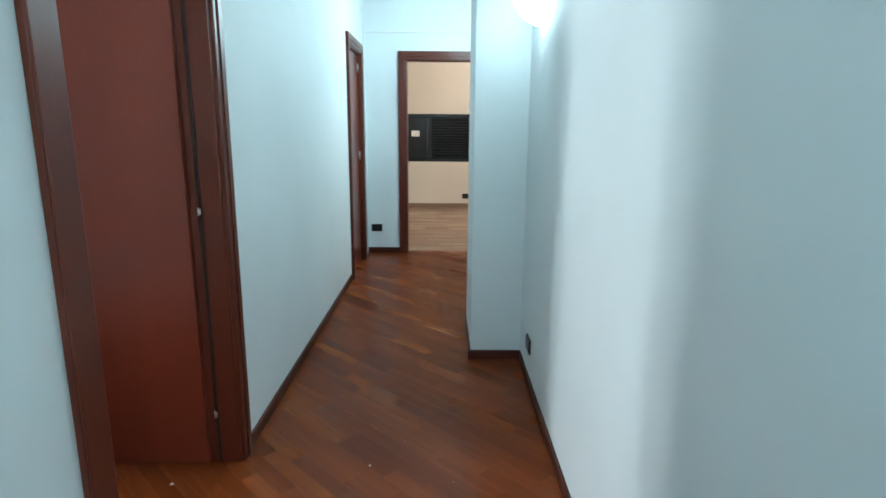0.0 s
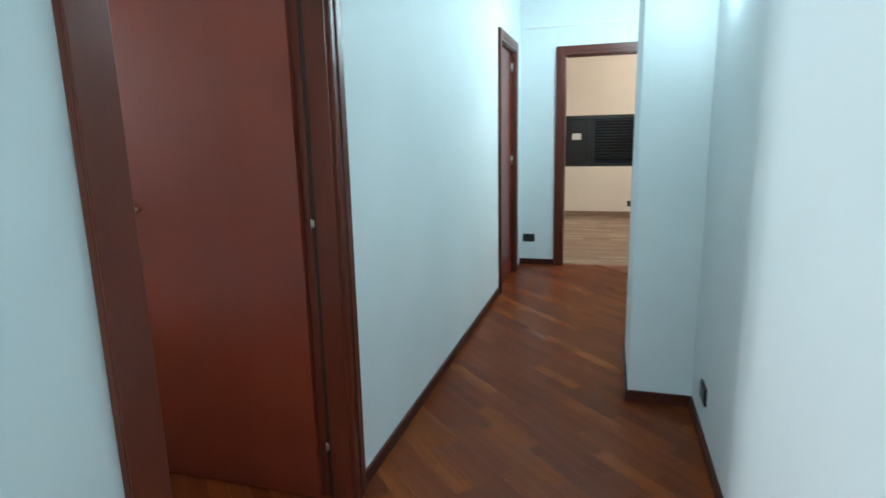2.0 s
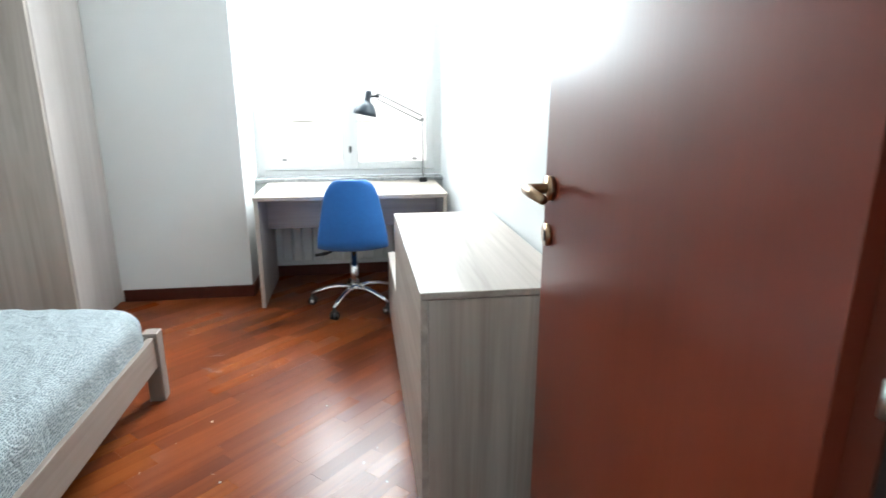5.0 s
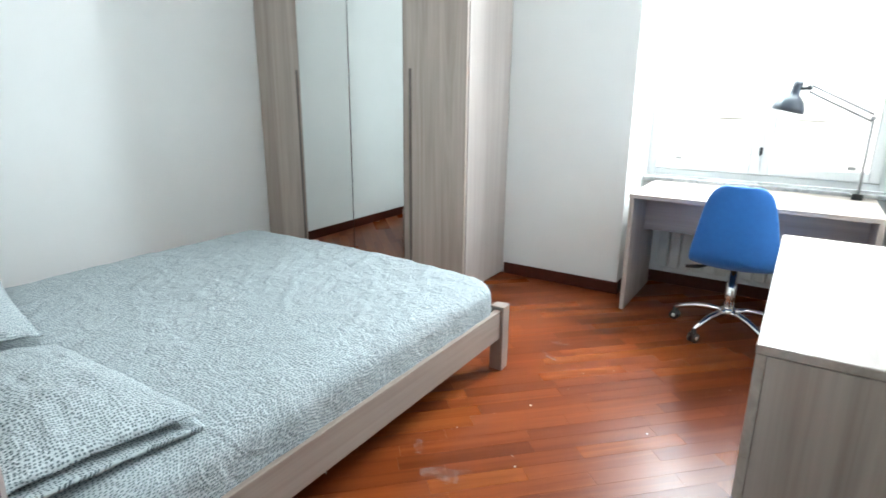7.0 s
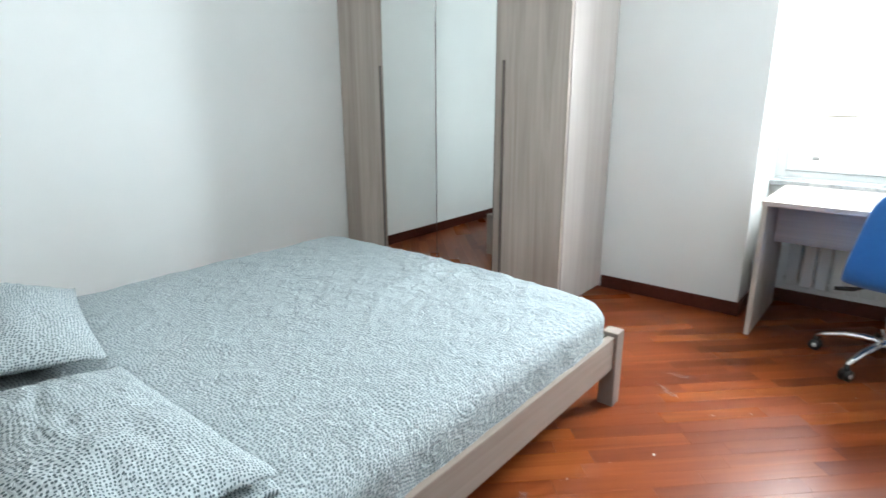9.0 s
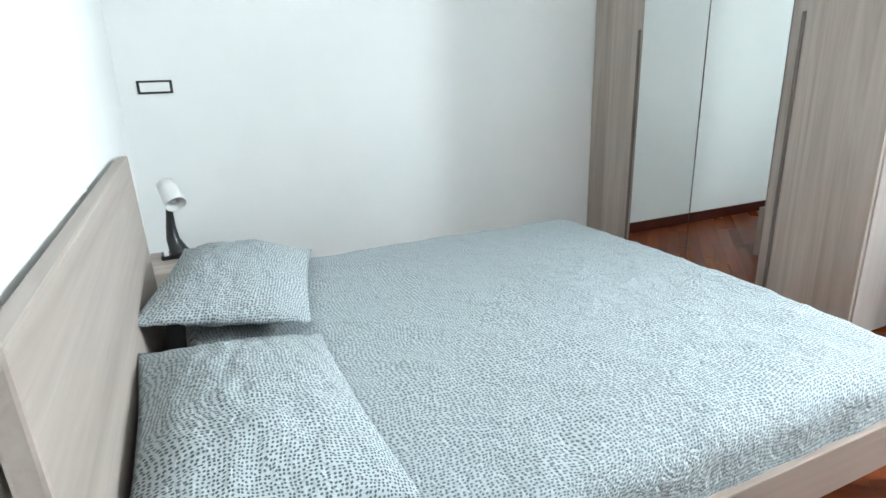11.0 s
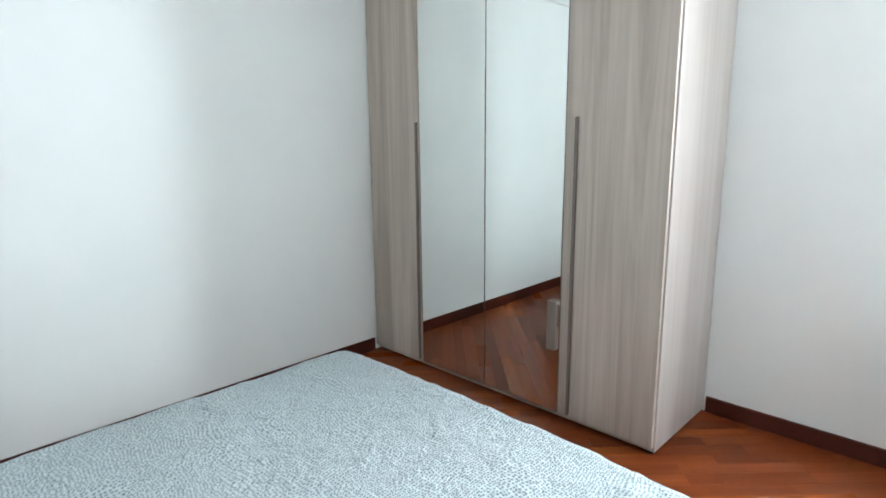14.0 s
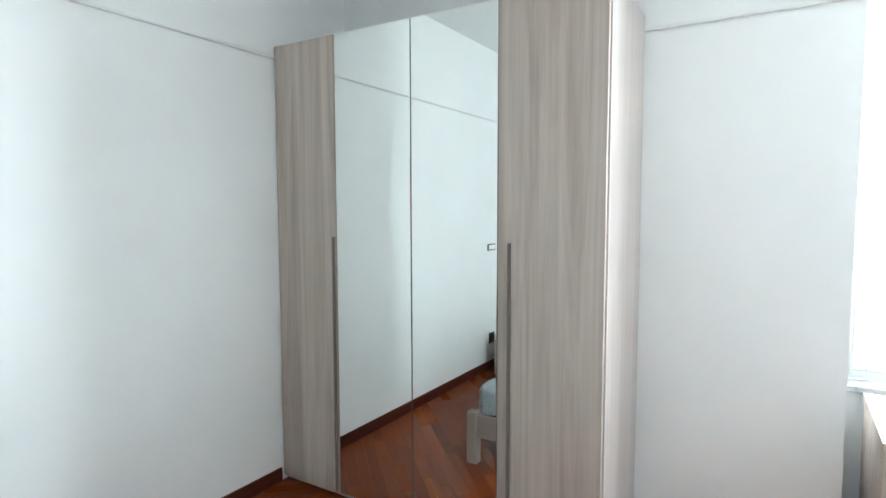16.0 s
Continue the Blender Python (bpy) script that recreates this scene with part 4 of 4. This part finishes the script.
for k in range(5):
    a = radians(-27 + 72 * k)
    ca, sa = math.cos(a), math.sin(a)
    pts = [(CX + ca * r, CY + sa * r, z) for r, z in ((0.03, 0.115), (0.095, 0.122), (0.168, 0.112), (0.242, 0.088), (0.278, 0.07))]
    lg = part("leg", tube(pts, [0.020, 0.018, 0.016, 0.014, 0.012], 12), CHROME, chair, "curved chrome foot", True)
    wx, wy = CX + ca * 0.278, CY + sa * 0.278
    for off in (-0.014, 0.014):
        ox, oy = -sa * off, ca * off
        b = tube([(wx + ox * 0.35, wy + oy * 0.35, 0.026), (wx + ox * 1.5, wy + oy * 1.5, 0.026)], 0.026, 18)
        part("caster", b, BLACK, lg, "black twin-wheel caster", True)
        b = tube([(wx + ox * 1.45, wy + oy * 1.45, 0.026), (wx + ox * 1.62, wy + oy * 1.62, 0.026)], 0.011, 14)
        part("caster_cap", b, WHITE, lg, "pale caster cap", True)
    part("caster_fork", tube([(wx, wy, 0.035), (wx, wy, 0.075)], [0.016, 0.011], 12), BLACK, lg, "", True)

# ---- desk lamp ----
GREYROD = mat("grey_enamel_rod", (0.22, 0.22, 0.22), 0.4)
LMX = -3.80
dl = thing("desk_lamp", LMX, 2.09, EZ, "black spring-arm lamp clamped on the desk", "desk lamp")
part("clamp", box(LMX - 0.025, LMX + 0.025, 2.06, 2.115, EZ, EZ + 0.035, 0.006), BLACK, dl)
for dx in (-0.012, 0.012):
    part("lower_rod", tube([(LMX + dx, 2.09, EZ + 0.03), (LMX + dx, 2.088, 1.15)], 0.006, 8), GREYROD, dl, "", True)
    part("upper_rod", tube([(LMX + dx, 2.088, 1.15 + 1.6 * dx), (LMX + dx, 1.775, 1.305 + 1.6 * dx)], 0.006, 8), GREYROD, dl, "", True)
part("elbow", tube([(LMX - 0.02, 2.088, 1.15), (LMX + 0.02, 2.088, 1.15)], 0.012, 14), GREYROD, dl, "", True)
part("joint", tube([(LMX - 0.022, 1.775, 1.305), (LMX + 0.022, 1.775, 1.305)], 0.014, 14), BLACK, dl, "", True)
part("neck", tube([(LMX, 1.79, 1.305), (LMX, 1.725, 1.30)], [0.010, 0.008], 10), BLACK, dl, "", True)
prof = [(0.0, 1.345), (0.020, 1.342), (0.024, 1.325), (0.022, 1.283), (0.026, 1.268), (0.044, 1.256), (0.064, 1.235), (0.078, 1.205), (0.084, 1.175), (0.081, 1.175), (0.074, 1.203), (0.06, 1.23), (0.0, 1.25)]
b = lathe(0, 0, prof, 28)
b.transform(Matrix.Translation((LMX, 1.70, 0)) @ Matrix.Translation((0, 0, 1.24)) @ Matrix.Rotation(radians(-12), 4, "X") @ Matrix.Translation((0, 0, -1.24)))
part("shade", b, mat("dark_blue_enamel", (0.02, 0.028, 0.04), 0.3), dl, "dark enamelled bell shade", True)

# ---- dust and crumbs on the parquet ----
DUST = mat("plaster_dust", (0.66, 0.60, 0.55), 0.9)
_film = ramp(DUST, ((0.42, (0, 0, 0)), (0.80, (0.20, 0.20, 0.20))), noise_tex(DUST, coords(DUST), 34, 5, 0.7, 0.6))
wire(DUST, _film, bsdf(DUST).inputs["Alpha"])
CRUMB = mat("plaster_crumb", (0.74, 0.70, 0.64), 0.9)


def smear(x, y, length, width, turn, seed):
    """A dry smear with a ragged outline, a fraction of a millimetre thick."""
    b = bmesh.new()
    rim = []
    for k in range(28):
        a = 2 * math.pi * k / 28
        q = 0.65 + 0.6 * noise.noise(Vector((math.cos(a) * 1.7 + seed, math.sin(a) * 1.7, seed)))
        rim.append(b.verts.new((math.cos(a) * length / 2 * q, math.sin(a) * width / 2 * q, 0.0)))
    face = b.faces.new(rim)
    for v in bmesh.ops.extrude_face_region(b, geom=[face])["geom"]:
        if isinstance(v, bmesh.types.BMVert):
            v.co.z += 0.0005
    bmesh.ops.recalc_face_normals(b, faces=b.faces[:])
    ob = new("dust_smear", mesh_of("dust_smear", b, DUST))
    ob.matrix_basis = pose(x, y, 0.0006, 0, 0, turn)
    tagged(ob, "pale dry plaster smear on the red parquet", "smear", "smears on the parquet")


def crumb(x, y, size, turn):
    b = bmesh.new()
    bmesh.ops.create_icosphere(b, subdivisions=1, radius=size)
    for k, v in enumerate(b.verts):
        v.co *= 1 + 0.35 * math.sin(k * 2.3)
        v.co.z *= 0.45
    ob = new("plaster_crumb", mesh_of("plaster_crumb", b, CRUMB))
    ob.matrix_basis = pose(x, y, size * 0.42, 0, 0, turn)
    tagged(ob, "tiny off-white plaster crumb on the parquet", "crumb", "crumbs on the parquet")


for x, y, length, width, turn, seed in ((-2.58, 0.875, 0.13, 0.05, 100, 1.3), (-2.41, 0.885, 0.16, 0.035, 60, 4.7), (-1.45, 0.765, 0.14, 0.05, 35, 8.1), (-1.36, 0.93, 0.26, 0.12, 120, 2.9), (0.30, 1.72, 0.26, 0.10, 140, 6.4)):
    smear(x, y, length, width, turn, seed)
for x, y, size, turn in ((-1.53, 1.12, 0.005, 20), (-1.93, 1.0, 0.006, 70), (0.525, 2.028, 0.005, 10), (-0.231, 1.894, 0.008, 45), (-1.99, 1.46, 0.004, 30)):
    crumb(x, y, size, turn)

# ---- outside the window ----
FAC = paint("facade_plaster", (0.88, 0.87, 0.84))
SHUT = mat("shutter_green", (0.78, 0.82, 0.80), 0.6)
YARD_PANE = mat("courtyard_pane", (0.66, 0.72, 0.71), 0.3)
hs = thing("apartment_house", -16, 4, -9, "pale rendered apartment house across the courtyard", "house")
part("wall", box(-20, -16, -14, 22, -9, 16), FAC, hs)
part("roof", box(-20.3, -15.6, -14.3, 22.3, 16, 16.4, 0.05), FAC, hs)
for i in range(8):
    for k in range(5):
        y, z = -11 + i * 4.0, -6.5 + k * 3.6
        wn = part("window", box(-16.0, -15.97, y - 0.55, y + 0.55, z, z + 1.7), YARD_PANE, hs)
        for d in (-0.85, 0.85):
            part("shutter", box(-15.99, -15.93, y + d - 0.28, y + d + 0.28, z, z + 1.7, 0.01), SHUT, wn)
structure("ground_courtyard", box(-400, -4.4, -400, 400, -9.2, -9.0), paint("courtyard_paving", (0.35, 0.34, 0.32)), "grey courtyard paving", "ground")

# ---- strip parquet, piece by piece ----
parquet("floor_bedroom", -3.93, -0.066, Y_LEFT, Y_RIGHT, 135, "glossy reddish cherry strip parquet laid diagonally", True, PLANK, lambda x, y: (-2.0 < x < -0.2 and -0.95 < y < 0.4) or (x < -2.98 and y < 0.0) or (x > -0.15 and not D0 < y < D1) or (x < -1.2 and y > 1.8) or (x > -2.0 and y < -0.9) or (x < -3.5 and y > 1.9))
parquet("floor_hall", -0.066, 1.42, Y_BACK, Y_END + 0.06, 135, "glossy reddish cherry strip parquet laid diagonally", True, PLANK, lambda x, y: y < 0.3 or x > 1.35)
parquet("floor_far", FR[0], FR[1], Y_END + 0.06, FR[3], 0, "paler worn strip parquet of the far room", True, PLANK_PALE, lambda x, y: not -0.3 < x < 1.7)
